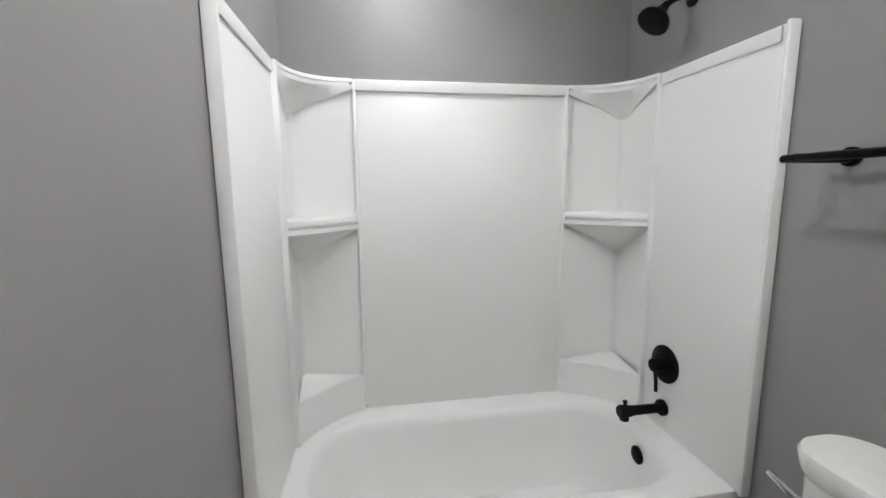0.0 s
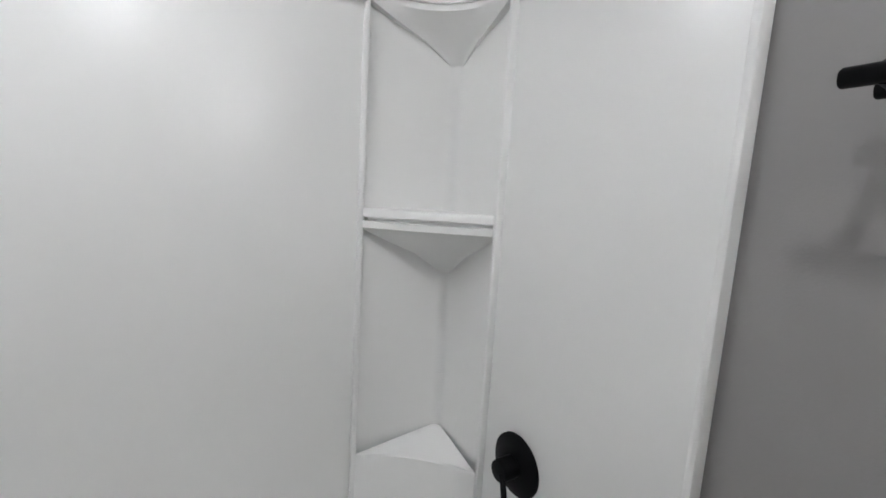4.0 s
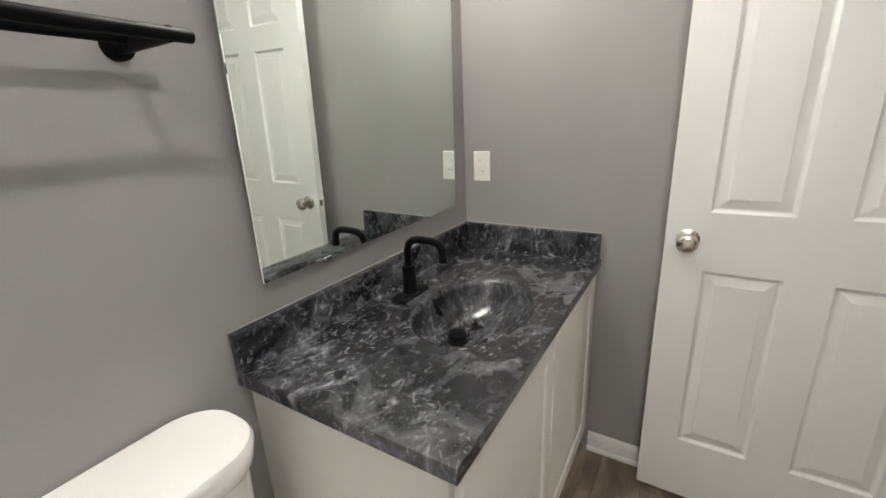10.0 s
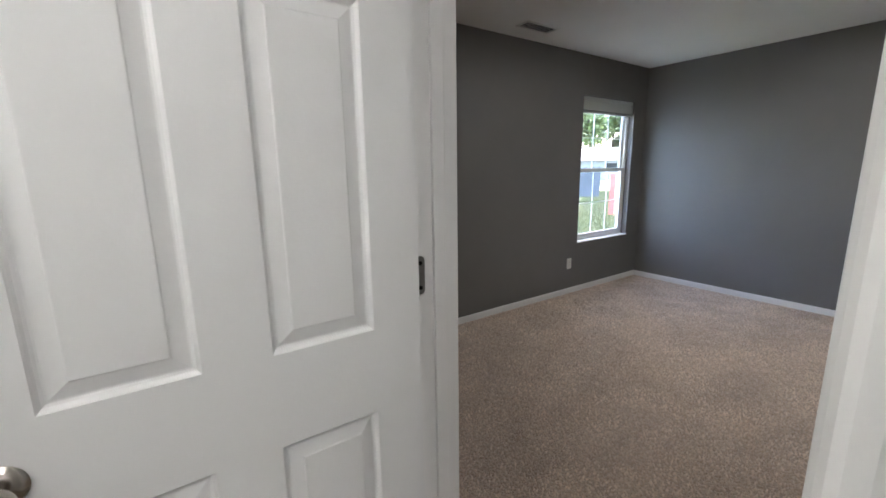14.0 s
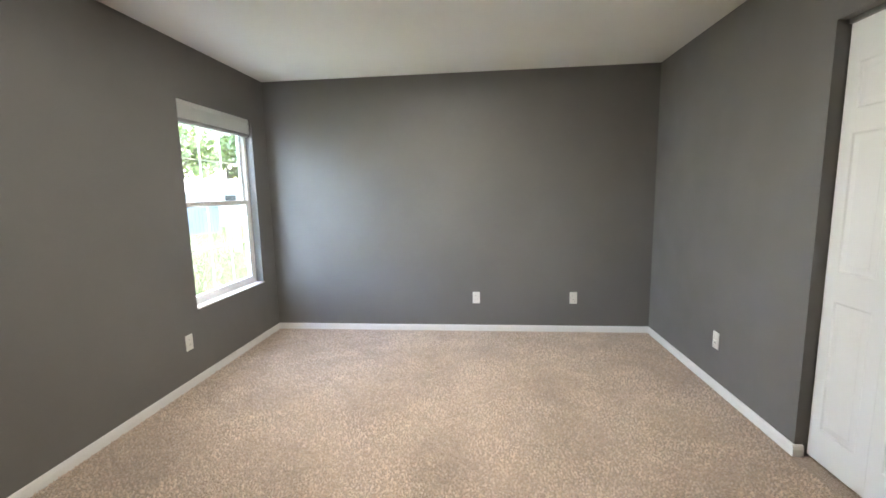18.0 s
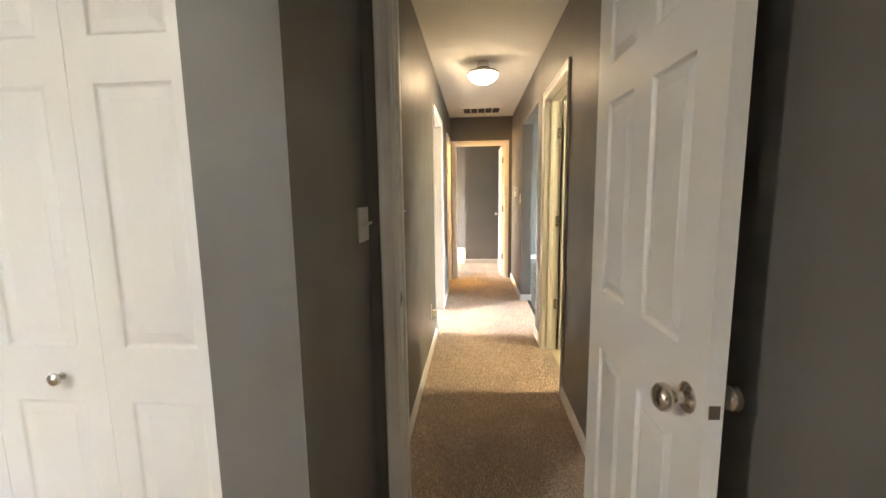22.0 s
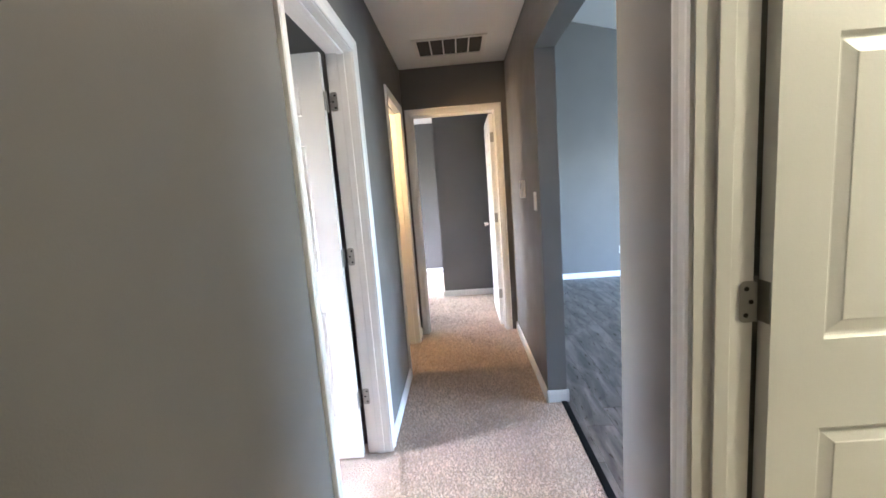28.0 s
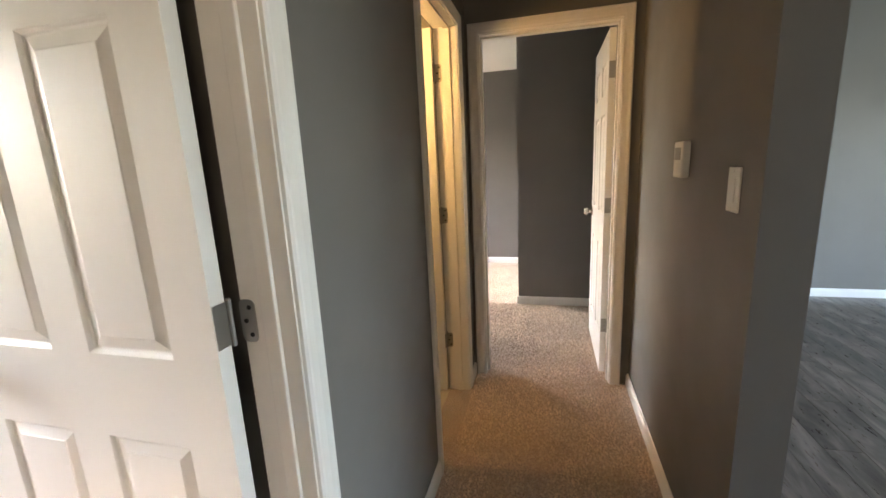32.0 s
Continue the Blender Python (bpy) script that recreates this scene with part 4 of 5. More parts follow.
# ---- hall, utility, second bath and entry lamps ----
dome_lamp("hall_ceiling_lamp", 4.66, 0.564, CEIL - 0.018, 0.135, GLOW_HALL, "nickel-rimmed frosted dome lamp glowing warm on the hallway ceiling")
bcl = thing("bedroom_ceiling_lamp", -0.18, 2.62, CEIL, 0, "thin round white ceiling lamp in the bedroom", "ceiling lamp")
part("rim", lathe(bmesh.new(), [(0.085, 0.0), (0.086, -0.012), (0.080, -0.018), (0.070, -0.016)], 40), TRIM, bcl, smooth=True)
part("diffuser", lathe(bmesh.new(), [(0.070, -0.015), (0.06, -0.0195), (0.01, -0.021)], 40), GLOW_BEDROOM, bcl, "glowing round diffuser", True)
dome_lamp("utility_ceiling_lamp", 3.55, -1.45, CEIL, 0.13, GLOW_UTILITY, "warm glowing ceiling lamp in the utility room")
sl = dome_lamp("second_bath_wall_lamp", 6.26, 1.62, 1.93, 0.12, GLOW_SECOND, "warm glowing dome lamp on the side bathroom wall")
sl.matrix_basis = pose(6.26, 1.62, 1.93, 0, -90, 0)
ecl = thing("entry_ceiling_lamp", 10.9, -3.95, 2.405, 0, "flat round white ceiling lamp above the entry", "ceiling lamp")
part("rim", lathe(bmesh.new(), [(0.075, 0.0), (0.076, -0.010), (0.070, -0.014), (0.058, -0.012)], 40), TRIM, ecl, smooth=True)
part("diffuser", lathe(bmesh.new(), [(0.058, -0.011), (0.05, -0.015), (0.01, -0.016)], 40), GLOW_ENTRY, ecl, "glowing flat diffuser", True)


# ---- plates, outlets, vents ----
def wall_plate(name, x, y, z, rz, kind, label, gang=1):
    """Local x along the wall, local -y away from it."""
    p = thing(name, x, y, z, rz, label, "outlet" if "outlet" in name else "switch")
    w = 0.035 + 0.023 * (gang - 1)
    hz = 0.0575
    if gang > 1:
        w, hz = w * 1.05, hz * 1.03
    part("plate", B(-w, w, -0.006, 0.0, -hz, hz, 0.003), PLASTIC, p)
    for g in range(gang):
        cx = (g - (gang - 1) / 2) * 0.046
        if kind == "duplex":
            for dz in (0.02, -0.02):
                part("receptacle", loft(bmesh.new(), [rounded(cx, 0, 0.017, 0.0135, 0.008, k) for k in (0, 0.0015)], True, True), PLASTIC, p)
                rec = p.children[-1]
                rec.matrix_basis = pose(0, -0.006, dz, 90, 0, 0)
                for dx in (-0.006, 0.006):
                    part("slot", B(cx + dx - 0.0012, cx + dx + 0.0012, -0.0082, -0.0078, dz - 0.001, dz + 0.007), DARKHOLE, p)
        elif kind == "toggle":
            part("toggle_frame", B(cx - 0.006, cx + 0.006, -0.008, -0.006, -0.013, 0.013, 0.001), PLASTIC, p)
            part("toggle", tube(bmesh.new(), [(cx, -0.006, 0.0), (cx, -0.017, 0.002), (cx, -0.027, 0.006)], 0.0052, 10), PLASTIC, p)
        elif kind == "rocker":
            part("rocker", B(cx - 0.016, cx + 0.016, -0.009, -0.006, -0.033, 0.033, 0.0015), PLASTIC, p)
        for dz in ((0.0,) if kind == "duplex" else (0.03, -0.03)) if kind != "rocker" else (0.047, -0.047):
            part("screw", lathe(bmesh.new(), [(0.003, -0.0058), (0.0025, -0.0075)], 8, (cx, 0, dz), "y"), PLASTIC, p)
    return p


wall_plate("outlet_bath", 0.0, -1.4475, 1.150, 90, "duplex", "white duplex outlet on the grey wall above the vanity")
wall_plate("outlet_bedroom", 0.126, 4.335, 0.335, 0, "duplex", "white duplex outlet low on the grey wall")
wall_plate("outlet_bedroom", 1.05, 4.335, 0.335, 0, "duplex", "white duplex outlet low on the grey wall near the corner")
wall_plate("outlet_bedroom", CX, 3.223, 0.335, -90, "duplex", "white duplex outlet low on the closet wall")
wall_plate("outlet_bedroom", -1.905, 3.044, 0.331, 90, "duplex", "white duplex outlet below the window")
wall_plate("switch_bedroom", 2.295, 1.025, 1.220, 0, "toggle", "white double toggle switch plate beside the door", 2)
wall_plate("switch_hall", 2.915, 1.005, 1.235, 0, "toggle", "white toggle switch on the hallway wall")
wall_plate("outlet_hall", 4.19, 1.005, 0.35, 0, "duplex", "white outlet low on the hallway wall")
wall_plate("switch_hall_opening", 6.03, 0.08, 1.25, 180, "rocker", "white switch beside the living room opening")
wall_plate("outlet_living", LX, -1.635, 0.375, -90, "duplex", "white outlet low on the living room wall")
wall_plate("outlet_entry", 9.9, LS, 0.37, 180, "duplex", "white outlet low on the entry wall")
thm = thing("thermostat", 6.45, 0.08, 1.325, 180, "small white thermostat on the hallway wall", "thermostat")
part("case", B(-0.05, 0.05, -0.026, 0.0, -0.062, 0.062, 0.006), PLASTIC, thm)
part("display", B(-0.036, 0.030, -0.0275, -0.0255, 0.0, 0.042, 0.001), HINGE, thm, "grey thermostat display")
plug = thing("plug_adapter", 4.19, 0.998, 0.345, 0, "white plug-in adapter in the hallway outlet", "adapter")
part("body", B(-0.022, 0.022, -0.045, -0.001, -0.03, 0.022, 0.006), PLASTIC, plug)


def ceiling_vent(name, x0, x1, y0, y1, z, across, label, frame=0.022, gap=0.014, bar=0.0012, drop=0.012):
    v = thing(name, (x0 + x1) / 2, (y0 + y1) / 2, z, 0, label, "air vent")
    hx, hy = (x1 - x0) / 2, (y1 - y0) / 2
    # A flat dark sheet takes the place of the duct's shaded depth.
    part("duct", B(-hx + 0.01, hx - 0.01, -hy + 0.01, hy - 0.01, -0.002, -0.001), GRILLE_BACK if "return" in name else DARKHOLE, v, "dark sheet for the shade inside the duct")
    for a, b, c, d in ((-hx, hx, -hy, -hy + frame), (-hx, hx, hy - frame, hy), (-hx, -hx + frame, -hy + frame, hy - frame), (hx - frame, hx, -hy + frame, hy - frame)):
        part("frame", B(a, b, c, d, -0.010, 0.0, 0.003), PLASTIC, v)
    L = hx if across == "x" else hy
    k = -L + frame + gap
    while k < L - frame:
        if across == "x":
            bm = B(k - bar, k + bar, -hy + frame, hy - frame, -drop, -0.003)
        else:
            bm = B(-hx + frame, hx - frame, k - bar, k + bar, -drop, -0.003)
        part("slat", bm, PLASTIC, v)
        k += gap
    return v


ceiling_vent("return_air_vent", 6.56, 6.97, 0.27, 0.82, CEIL, "y", "white return air grille on the hallway ceiling", 0.035, 0.096, 0.005)
ceiling_vent("ceiling_register", -1.70, -1.56, 1.98, 2.33, CEIL, "y", "white supply register on the bedroom ceiling", 0.016, 0.034, 0.0015, 0.006)

# ---- bedroom window ----
wn = thing("window_bedroom", -1.99, (WY0 + WY1) / 2, WZ0, 0, "white vinyl single-hung window with grilles and a raised blind", "window", kind="structure")
hw, hh = (WY1 - WY0) / 2, WZ1 - WZ0
for a, b, c, d in ((-hw, -hw + 0.035, 0.0, hh), (hw - 0.035, hw, 0.0, hh), (-hw + 0.035, hw - 0.035, 0.0, 0.04), (-hw + 0.035, hw - 0.035, hh - 0.035, hh)):
    part("window_frame", B(-0.04, 0.02, a, b, c, d, 0.003), TRIM, wn)
def sash(x, z0, z1, name):
    s = 0.036
    for a, b, c, d in ((-hw + 0.035, -hw + 0.035 + s, z0, z1), (hw - 0.035 - s, hw - 0.035, z0, z1), (-hw + 0.035 + s, hw - 0.035 - s, z0, z0 + s), (-hw + 0.035 + s, hw - 0.035 - s, z1 - s, z1)):
        part(name, B(x - 0.012, x + 0.012, a, b, c, d, 0.003), TRIM, wn)
    g = part("pane", B(x - 0.002, x + 0.002, -hw + 0.06, hw - 0.06, z0 + 0.02, z1 - 0.02), GLASS, wn)
    g.visible_shadow = False
    for k in (1, 2):
        y = -hw + 0.071 + k * (2 * hw - 0.142) / 3
        w2 = 0.0016 if name == "lower_sash" else 0.003
        part("muntin", B(x - 0.006, x + 0.006, y - w2, y + w2, z0 + s, z1 - s, 0.001), TRIM, wn)
    zc = (z0 + z1) / 2
    part("muntin", B(x - 0.005, x + 0.005, -hw + 0.071, hw - 0.071, zc - 0.005, zc + 0.005, 0.002), TRIM, wn)
sash(-0.02, hh / 2 - 0.01, hh - 0.035, "upper_sash")
sash(0.006, 0.04, hh / 2 + 0.03, "lower_sash")
part("window_sill", B(0.02, 0.098, -hw + 0.001, hw - 0.001, 0.0, 0.012, 0.003), TRIM, wn)
def blind_vinyl():
    """Thin white vinyl that lets some daylight through."""
    m = material("white_blind_vinyl", (0.80, 0.80, 0.78), 0.5)
    n = Nodes(m)
    clear, both = n.add("BsdfTranslucent", Color=(0.85, 0.86, 0.84, 1)), n.add("MixShader", Fac=0.6)
    n.link(n.b.outputs[0], both.inputs[1])
    n.link(clear.outputs[0], both.inputs[2])
    n.link(both.outputs[0], n.t.nodes["Material Output"].inputs["Surface"])
    return m


BLIND = blind_vinyl()
# The bottom rail's shade against the window is put into its grey colour.
BLIND_RAIL_SHADED = paint("shaded_blind_rail", (0.24, 0.24, 0.245), 0.5, 0.1, 0.05, 80)
bl = thing("window_blind", -1.945, (WY0 + WY1) / 2, WZ1, 0, "white horizontal blind pulled up to the window head", "blind")
part("head_rail", B(-0.02, 0.02, -hw + 0.006, hw - 0.006, -0.04, 0.0, 0.003), BLIND, bl)
for k in range(16):
    z = -0.046 - k * 0.0052
    part("slat", B(-0.024, 0.024, -hw + 0.01, hw - 0.01, z - 0.0030, z), BLIND, bl)
part("bottom_rail", B(-0.024, 0.024, -hw + 0.01, hw - 0.01, -0.158, -0.131, 0.003), BLIND_RAIL_SHADED, bl, "bottom rail coloured grey for its shade")

# ---- front door ----
TURQ = paint("turquoise_door_paint", (0.048, 0.205, 0.262), 0.55, 0.15, 0.04, 160)
fd = thing("front_door", 11.235, -4.345, 0.015, 0, "turquoise panelled front door with a fan light, standing open", "door")
fd.matrix_basis = pose(11.235, -4.285, 0.015, 0, 0, 183)
w, h, th = 0.88, 2.02, 0.042
xs = [0.14, 0.385, 0.515, 0.76]
zs = [0.22, 0.82, 0.98, 1.54]
part("slab", slab_with_holes(w, h, th, xs, zs), TURQ, fd)
for i in (0, 2):
    for k in (0, 2):
        bm = bmesh.new()
        st = [(0, 0), (0.006, 0.006), (0.018, 0.007), (0.035, 0.002)]
        nested(bm, xs[i], xs[i + 1], zs[k], zs[k + 1], 0.0, -1, st)
        nested(bm, xs[i], xs[i + 1], zs[k], zs[k + 1], th, 1, st)
        part("panel", bm, TURQ, fd)
GLAZE = material("fan_glass", (0.86, 0.82, 0.78), 0.06, Transmission_Weight=1.0, IOR=1.1)
def arch(bm, r0, r1, y0, y1, a0, a1, n=18):
    ring = lambda r, y: [(w / 2 + r * math.cos(math.radians(a0 + (a1 - a0) * k / n)), y, 1.66 + 0.8 * r * math.sin(math.radians(a0 + (a1 - a0) * k / n))) for k in range(n + 1)]
    return loft(bm, [ring(r0, y0), ring(r1, y0), ring(r1, y1), ring(r0, y1), ring(r0, y0)], loop=False)
part("fan_glass", arch(bmesh.new(), 0.01, 0.265, -0.002, th + 0.002, 0, 180), GLAZE, fd, "half-round glass fan light")
part("fan_frame", arch(bmesh.new(), 0.26, 0.30, -0.010, th + 0.010, 0, 180), TRIM, fd, "white half-round glazing frame")
part("fan_sill", B(w / 2 - 0.30, w / 2 + 0.30, -0.010, th + 0.010, 1.63, 1.662, 0.004), TRIM, fd, "white glazing sill")
for a in (36, 72, 108, 144):
    part("fan_bar", arch(bmesh.new(), 0.06, 0.262, -0.006, th + 0.006, a - 1.6, a + 1.6, 2), TRIM, fd, "white glazing bar")
for z in (0.92, 1.08):
    for y, s in ((0, -1), (th, 1)):
        part("lock_rose", lathe(bmesh.new(), [(0.034, 0), (0.034, s * 0.012), (0.028, s * 0.018)], 20, (w - 0.07, y, z), "y"), BLACK, fd, "black lock rose", True)
for y, s in ((0, -1), (th, 1)):
    part("lever_handle", tube(bmesh.new(), [(w - 0.07, y + s * 0.015, 0.92), (w - 0.07, y + s * 0.05, 0.92), (w - 0.09, y + s * 0.055, 0.92), (w - 0.18, y + s * 0.055, 0.918)], 0.010), BLACK, fd, "black lever handle", True)
door_frame("door_frame_entry", 11.38, FY0, 90, FY1 - FY0, 0.13, 2.045)

# ---- plank floors ----
def planks(parent, x0, x1, y0, y1, z, length, width, along, mat, cut=None):
    """Vinyl planks of their own, laid in staggered rows; meshes are shared between alike planks."""
    shared = {}
    rnd = random.Random(7)
    lo, hi, a0, a1 = (y0, y1, x0, x1) if along == "x" else (x0, x1, y0, y1)
    row, v = 0, lo
    while v < hi - 1e-6:
        wd = min(width, hi - v)
        u = a0 - rnd.choice((0.25, 0.5, 0.75, 0.1, 0.9)) * length
        while u < a1 - 1e-6:
            s, e = max(u, a0), min(u + length, a1)
            if e - s > 0.03 and not (cut and cut((s + e) / 2, v + wd / 2)):
                key = (round(e - s, 3), round(wd, 3))
                if key not in shared:
                    bm = B(-key[0] / 2 + 0.0006, key[0] / 2 - 0.0006, -key[1] / 2 + 0.0006, key[1] / 2 - 0.0006, -0.005, 0.0)
                    bmesh.ops.bevel(bm, geom=[ed for ed in bm.edges if all(q.co.z > -0.001 for q in ed.verts)], offset=0.0012, segments=1, affect="EDGES")
                    shared[key] = mesh_from("plank", bm, mat)
                ob = new("plank", shared[key])
                ob.parent = parent
                c, d = (s + e) / 2, v + wd / 2
                ob.matrix_basis = pose(c, d, z) if along == "x" else pose(d, c, z, 0, 0, 90)
            u += length
        v += wd
        row += 1


fb = thing("floor_bath", 0, 0, 0, 0, "brown-grey wood-look vinyl plank floor", "floor", kind="structure")
planks(fb, 0.0, 1.90, -1.524, 0.0, 0.0, 1.22, 0.152, "x", VINYL_WARM)
fl = thing("floor_living", 0, 0, 0, 0, "grey wood-look vinyl plank floor in the living room", "floor", kind="structure")
planks(fl, 4.69, 11.25, LS, -0.03, 0.0, 1.22, 0.152, "x", VINYL)
solo("threshold_strip", B(VA, VB, -0.032, 0.004, 0.0, 0.008, 0.003), BLACK, "dark metal transition strip between carpet and planks", "threshold", "structure")
solo("threshold_strip", B(0.076, 0.779, 0.0, 0.055, -0.004, 0.006, 0.002), HINGE, "metal transition strip at the bathroom door", "threshold", "structure")

# ---- outside ----
GRASS = paint("lawn_grass", (0.045, 0.052, 0.012), 0.9, 1.0, 0.35, 25)
CONCRETE = paint("grey_concrete", (0.055, 0.055, 0.055), 0.8, 0.5, 0.12, 40)
FENCE = paint("grey_blue_fence_stain", (0.05, 0.056, 0.066), 0.8, 0.5, 0.15, 40)
SIDING = paint("pale_house_siding", (0.28, 0.28, 0.275), 0.7, 0.2, 0.06, 20)
ROOF = paint("pale_grey_shingles", (0.20, 0.20, 0.21), 0.85, 0.6, 0.15, 30)
BARK = paint("tree_bark", (0.07, 0.055, 0.042), 0.9, 1.0, 0.25, 20)
RED = paint("faded_red_paint", (0.42, 0.09, 0.07), 0.6, 0.2, 0.1, 40)
solo("ground", B(-200, 200, -200, 200, -0.6, -0.32), GRASS, "green mown lawn round the house", "lawn", "structure")
solo("driveway", B(-13.0, -8.6, 11.6, 15.8, -0.33, -0.305), CONCRETE, "grey concrete drive beyond the window", "drive", "structure")
solo("porch_slab", B(11.40, 13.6, -5.6, -2.4, -0.32, -0.03), CONCRETE, "grey concrete porch slab", "porch", "structure")
fn = thing("fence", -13.2, 17.4, -0.32, 55, "grey-blue wooden board fence beyond the drive", "fence")
for i in range(26):
    part("board", B(-2.2 + i * 0.15, -2.2 + i * 0.15 + 0.142, -0.01, 0.01, 0.05, 1.55 + 0.02 * (i % 3)), FENCE, fn)
for z in (0.35, 1.2):
    part("rail", B(-2.2, 1.7, 0.01, 0.05, z, z + 0.09), FENCE, fn)
for x in (-2.15, -0.25, 1.65):
    part("post", B(x - 0.05, x + 0.05, 0.05, 0.15, 0.0, 1.6), FENCE, fn)
mk = thing("marker_post", -7.2, 12.1, -0.32, 20, "faded red marker post on the lawn", "post")
part("shaft", B(-0.09, 0.09, -0.09, 0.09, 0.0, 1.35, 0.02), RED, mk)
part("cap", B(-0.11, 0.11, -0.11, 0.11, 1.35, 1.40, 0.01), RED, mk)
nh = thing("neighbour_house", -33, 47, -0.32, 35, "pale single-storey house with a light grey roof", "house")
part("wall", B(-9, 9, -5, 5, 0, 2.3), SIDING, nh)
bm = bmesh.new()
loft(bm, [[(x, -5.6, 2.25), (x, 0, 3.9), (x, 5.6, 2.25)] for x in (-9.5, 9.5)], True, True)
part("roof", bm, ROOF, nh)
for x in (-6.5, -2.5, 2.5, 6.5):
    w = part("window", B(x - 0.6, x + 0.6, -5.04, -4.98, 0.9, 1.9), DARKHOLE, nh, "dark house window")
    part("frame", B(x - 0.68, x + 0.68, -5.06, -5.0, 0.82, 0.9), TRIM, w)


def leaf_material(name, dark, light):
    m = material(name, light, 0.6)
    n = Nodes(m)
    geo = n.add("NewGeometry")
    n.to("Base Color", n.ramp(geo.outputs["Random Per Island"], (0.0, dark), (1.0, light)))
    n.b.inputs["Subsurface Weight"].default_value = 0.0
    return m


LEAF = leaf_material("tree_leaves", (0.05, 0.074, 0.02), (0.125, 0.16, 0.048))


def tree(x, y, h, seed, label):
    rng = np.random.default_rng(seed)
    t = thing("tree", x, y, -0.33, rng.uniform(0, 360), label, "tree", "trees beyond the drive")
    bm = bmesh.new()
    prof = [(0.0, 0.034), (0.12, 0.026), (0.4, 0.019), (0.75, 0.008)]
    loft(bm, [[(h * r * math.cos(a) + 0.02 * h * math.sin(z * 6), h * r * math.sin(a), h * z) for a in (k * math.pi / 5 for k in range(10))] for z, r in prof], True, True)
    part("trunk", bm, BARK, t, smooth=True)
    hubs = []
    for k in range(11):
        a, z0 = rng.uniform(0, 2 * np.pi), h * rng.uniform(0.3, 0.62)
        l = h * rng.uniform(0.16, 0.30)
        end = (l * math.cos(a), l * math.sin(a), z0 + l * rng.uniform(0.5, 1.2))
        part("limb", tube(bmesh.new(), [(0, 0, z0), (end[0] * 0.5, end[1] * 0.5, z0 + (end[2] - z0) * 0.35), end], 0.006 * h, 6), BARK, t)
        hubs.append((end, h * rng.uniform(0.10, 0.17)))
    hubs.append(((0, 0, h * 0.82), h * 0.17))
    pts = []
    for (cx, cy, cz), r in hubs:
        d = rng.normal(size=(260, 3))
        d /= np.linalg.norm(d, axis=1)[:, None]
        pts.append(np.array((cx, cy, cz)) + d * (r * rng.uniform(0.35, 1.1, 260) ** 0.7)[:, None] * (1, 1, 0.8))
    pts = np.concatenate(pts)
    n = len(pts)
    u = rng.normal(size=(n, 3))
    u /= np.linalg.norm(u, axis=1)[:, None]
    v = np.cross(u, rng.normal(size=(n, 3)))
    v /= np.linalg.norm(v, axis=1)[:, None]
    s = (h * rng.uniform(0.012, 0.026, n))[:, None]
    co = np.stack([pts - u * s, pts + v * s * 0.6, pts + u * s, pts - v * s * 0.6], 1).reshape(-1, 3)
    me = bpy.data.meshes.new("crown")
    me.from_pydata(co.tolist(), [], (np.arange(n)[:, None] * 4 + np.arange(4)).tolist())
    me.materials.append(LEAF)
    o = new("crown", me)
    o.parent = t
    return t


for k, (x, y, h) in enumerate(((-26, 33, 11), (-33, 38, 13), (-22, 40, 12), (-41, 45, 14), (-30, 58, 15), (-44, 62, 16), (-20, 52, 13), (-54, 56, 16), (-36, 72, 17), (-50, 78, 18), (-62, 70, 17), (-47, 50, 9), (-42, 54, 10), (-37, 58, 9), (-32, 61, 10), (-27, 64, 9))):
    tree(x, y, h, 20 + k, "broad leafy green tree beyond the drive")


# ---- grass blades on the lawn beyond the window ----
def lawn_blades(name, x0, x1, y0, y1, n, seed, label):
    rng = np.random.default_rng(seed)
    base = np.stack([rng.uniform(x0, x1, n), rng.uniform(y0, y1, n), np.full(n, -0.322)], 1)
    a = rng.uniform(0, np.pi, n)
    side = np.stack([np.cos(a), np.sin(a), np.zeros(n)], 1) * rng.uniform(0.008, 0.016, n)[:, None]
    lean = np.stack([rng.normal(0, 0.03, n), rng.normal(0, 0.03, n), rng.uniform(0.05, 0.11, n)], 1)
    co = np.stack([base - side, base + side, base + lean], 1).reshape(-1, 3)
    me = bpy.data.meshes.new(name)
    me.from_pydata(co.tolist(), [], (np.arange(n)[:, None] * 3 + np.arange(3)).tolist())
    me.materials.append(BLADE)
    return tagged(new(name, me), label, "grass", "", "stuff")


BLADE = leaf_material("grass_blades", (0.034, 0.041, 0.008), (0.078, 0.088, 0.018))
lawn_blades("lawn_grass", -15.0, -3.6, 5.0, 24.0, 200000, 31, "short green lawn grass beyond the bedroom window")


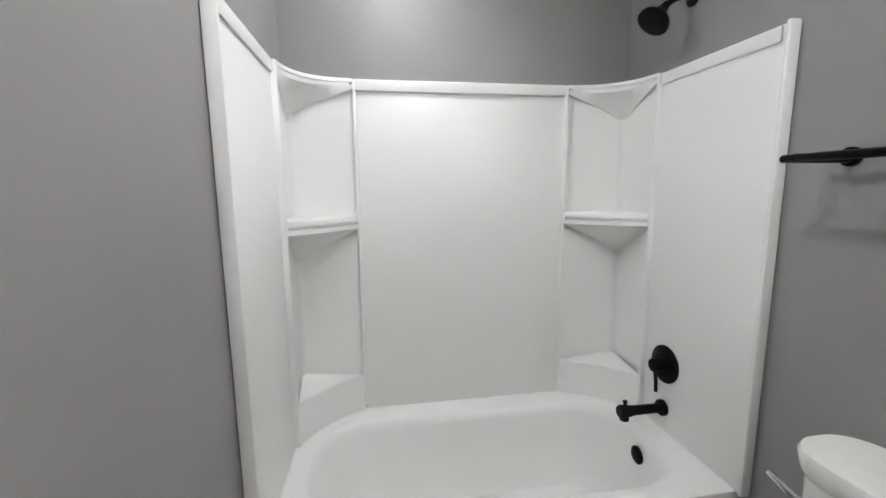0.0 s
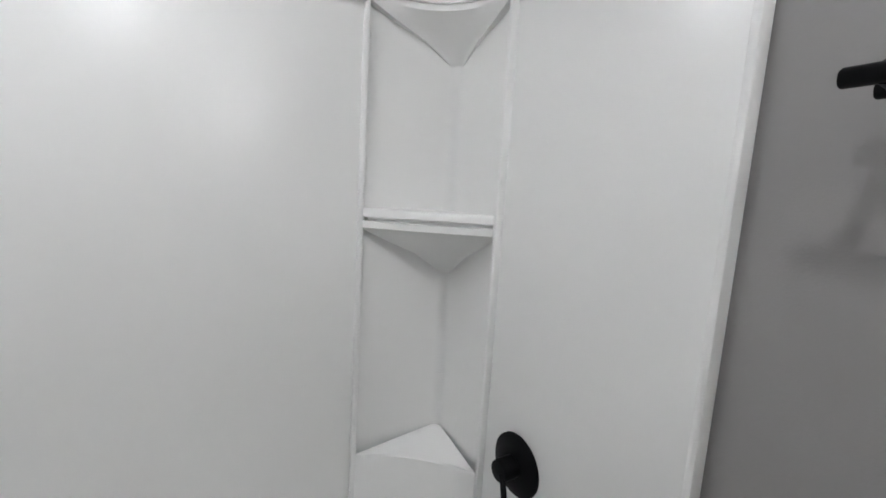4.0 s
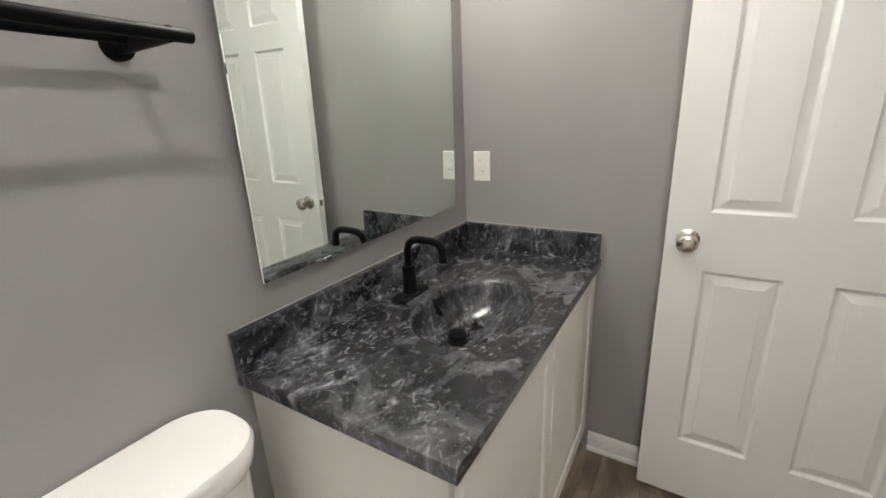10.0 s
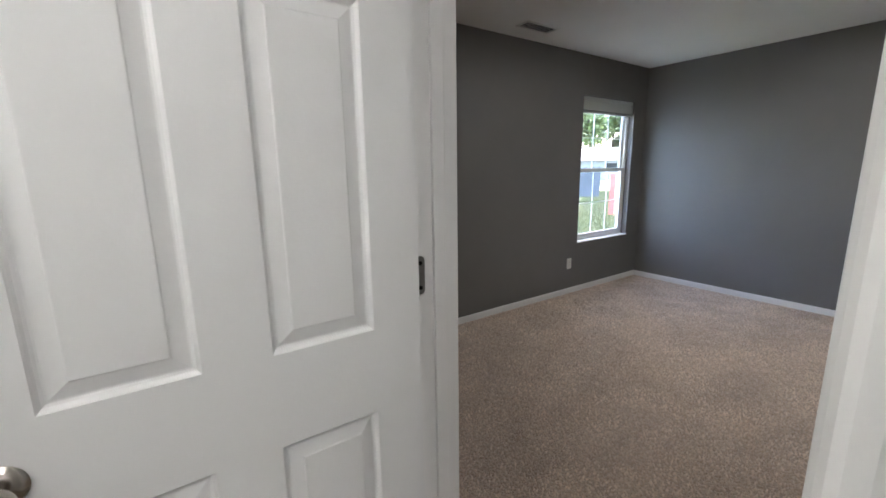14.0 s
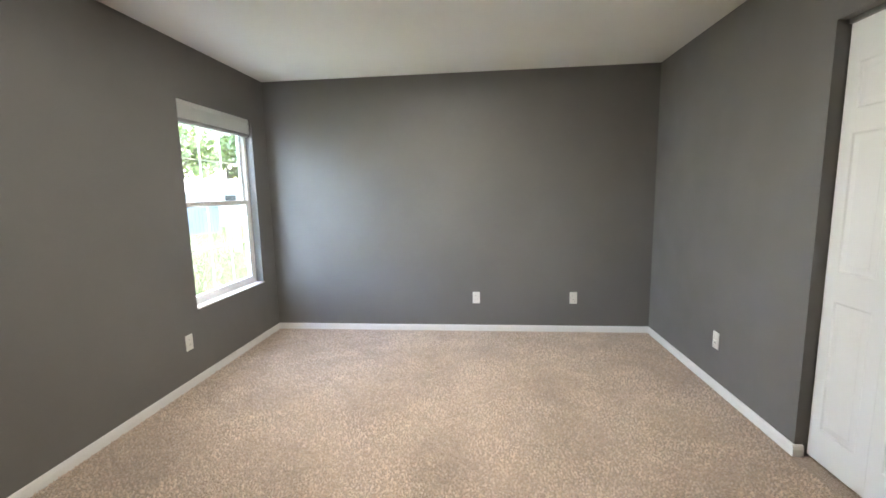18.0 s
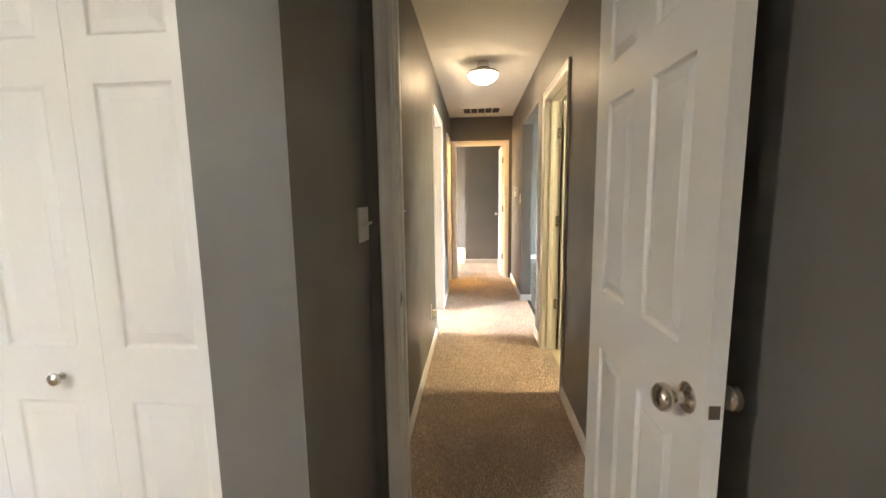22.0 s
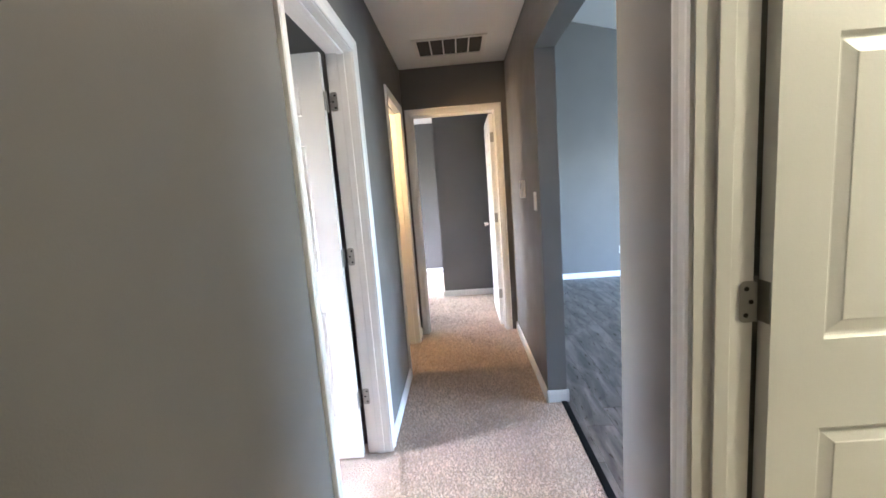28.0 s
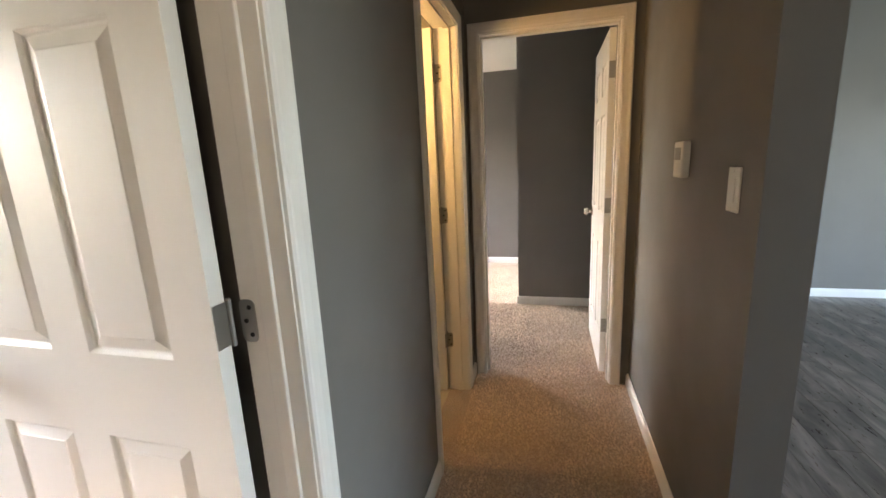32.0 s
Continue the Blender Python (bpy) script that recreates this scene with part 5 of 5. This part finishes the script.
# ---- carpet pile ----
def pile(name, x0, x1, y0, y1, step, seed, label):
    """Short leaning tufts over a carpeted floor, one mesh."""
    rng = np.random.default_rng(seed)
    nx, ny = int((x1 - x0) / step), int((y1 - y0) / step)
    gx, gy = np.meshgrid(np.arange(nx), np.arange(ny))
    n = nx * ny
    cx = x0 + (gx.ravel() + 0.5 + rng.uniform(-0.45, 0.45, n)) * step
    cy = y0 + (gy.ravel() + 0.5 + rng.uniform(-0.45, 0.45, n)) * step
    a = rng.uniform(0, 2 * np.pi, n)
    lean = rng.uniform(0.2, 1.0, n) * step
    dirn = rng.uniform(0, 2 * np.pi, n)
    swell = 0.5 + 0.5 * np.sin(cx * 71 + 2.1 * np.sin(cy * 43)) * np.sin(cy * 67 + 1.9 * np.sin(cx * 51))
    h = rng.uniform(0.004, 0.010, n) + 0.008 * swell * rng.uniform(0.5, 1.0, n)
    r = step * rng.uniform(0.42, 0.62, n)
    co = np.empty((n, 4, 3))
    for k in range(3):
        co[:, k, 0] = cx + r * np.cos(a + k * 2.0944)
        co[:, k, 1] = cy + r * np.sin(a + k * 2.0944)
        co[:, k, 2] = -0.001
    co[:, 3, 0] = cx + lean * np.cos(dirn)
    co[:, 3, 1] = cy + lean * np.sin(dirn)
    co[:, 3, 2] = h
    tri = np.array([[0, 1, 3], [1, 2, 3], [2, 0, 3]])
    faces = (np.arange(n)[:, None, None] * 4 + tri[None]).reshape(-1, 3)
    me = bpy.data.meshes.new(name)
    me.vertices.add(n * 4)
    me.vertices.foreach_set("co", co.ravel())
    me.loops.add(len(faces) * 3)
    me.loops.foreach_set("vertex_index", faces.ravel().astype(np.int32))
    me.polygons.add(len(faces))
    me.polygons.foreach_set("loop_start", np.arange(0, len(faces) * 3, 3, dtype=np.int32))
    me.update(calc_edges=True)
    me.materials.append(PILE)
    return tagged(new(name, me), label, "carpet", "", "stuff")


pile("bedroom_carpet_pile", -1.89, 1.74, 0.075, 4.32, 0.0135, 1, "tan cut pile tufts over the bedroom floor")
pile("alcove_carpet_pile", 1.74, 2.375, 0.075, 1.01, 0.0135, 2, "tan cut pile tufts at the bedroom door")
pile("hall_carpet_pile", 2.375, 7.36, 0.094, 0.99, 0.0125, 3, "tan cut pile tufts along the hallway")
pile("opening_carpet_pile", 4.71, 5.87, 0.005, 0.094, 0.0125, 4, "tan cut pile tufts at the living room opening")
pile("far_carpet_pile", 7.36, 8.61, 0.1, 1.6, 0.014, 5, "tan cut pile tufts in the far bedroom")
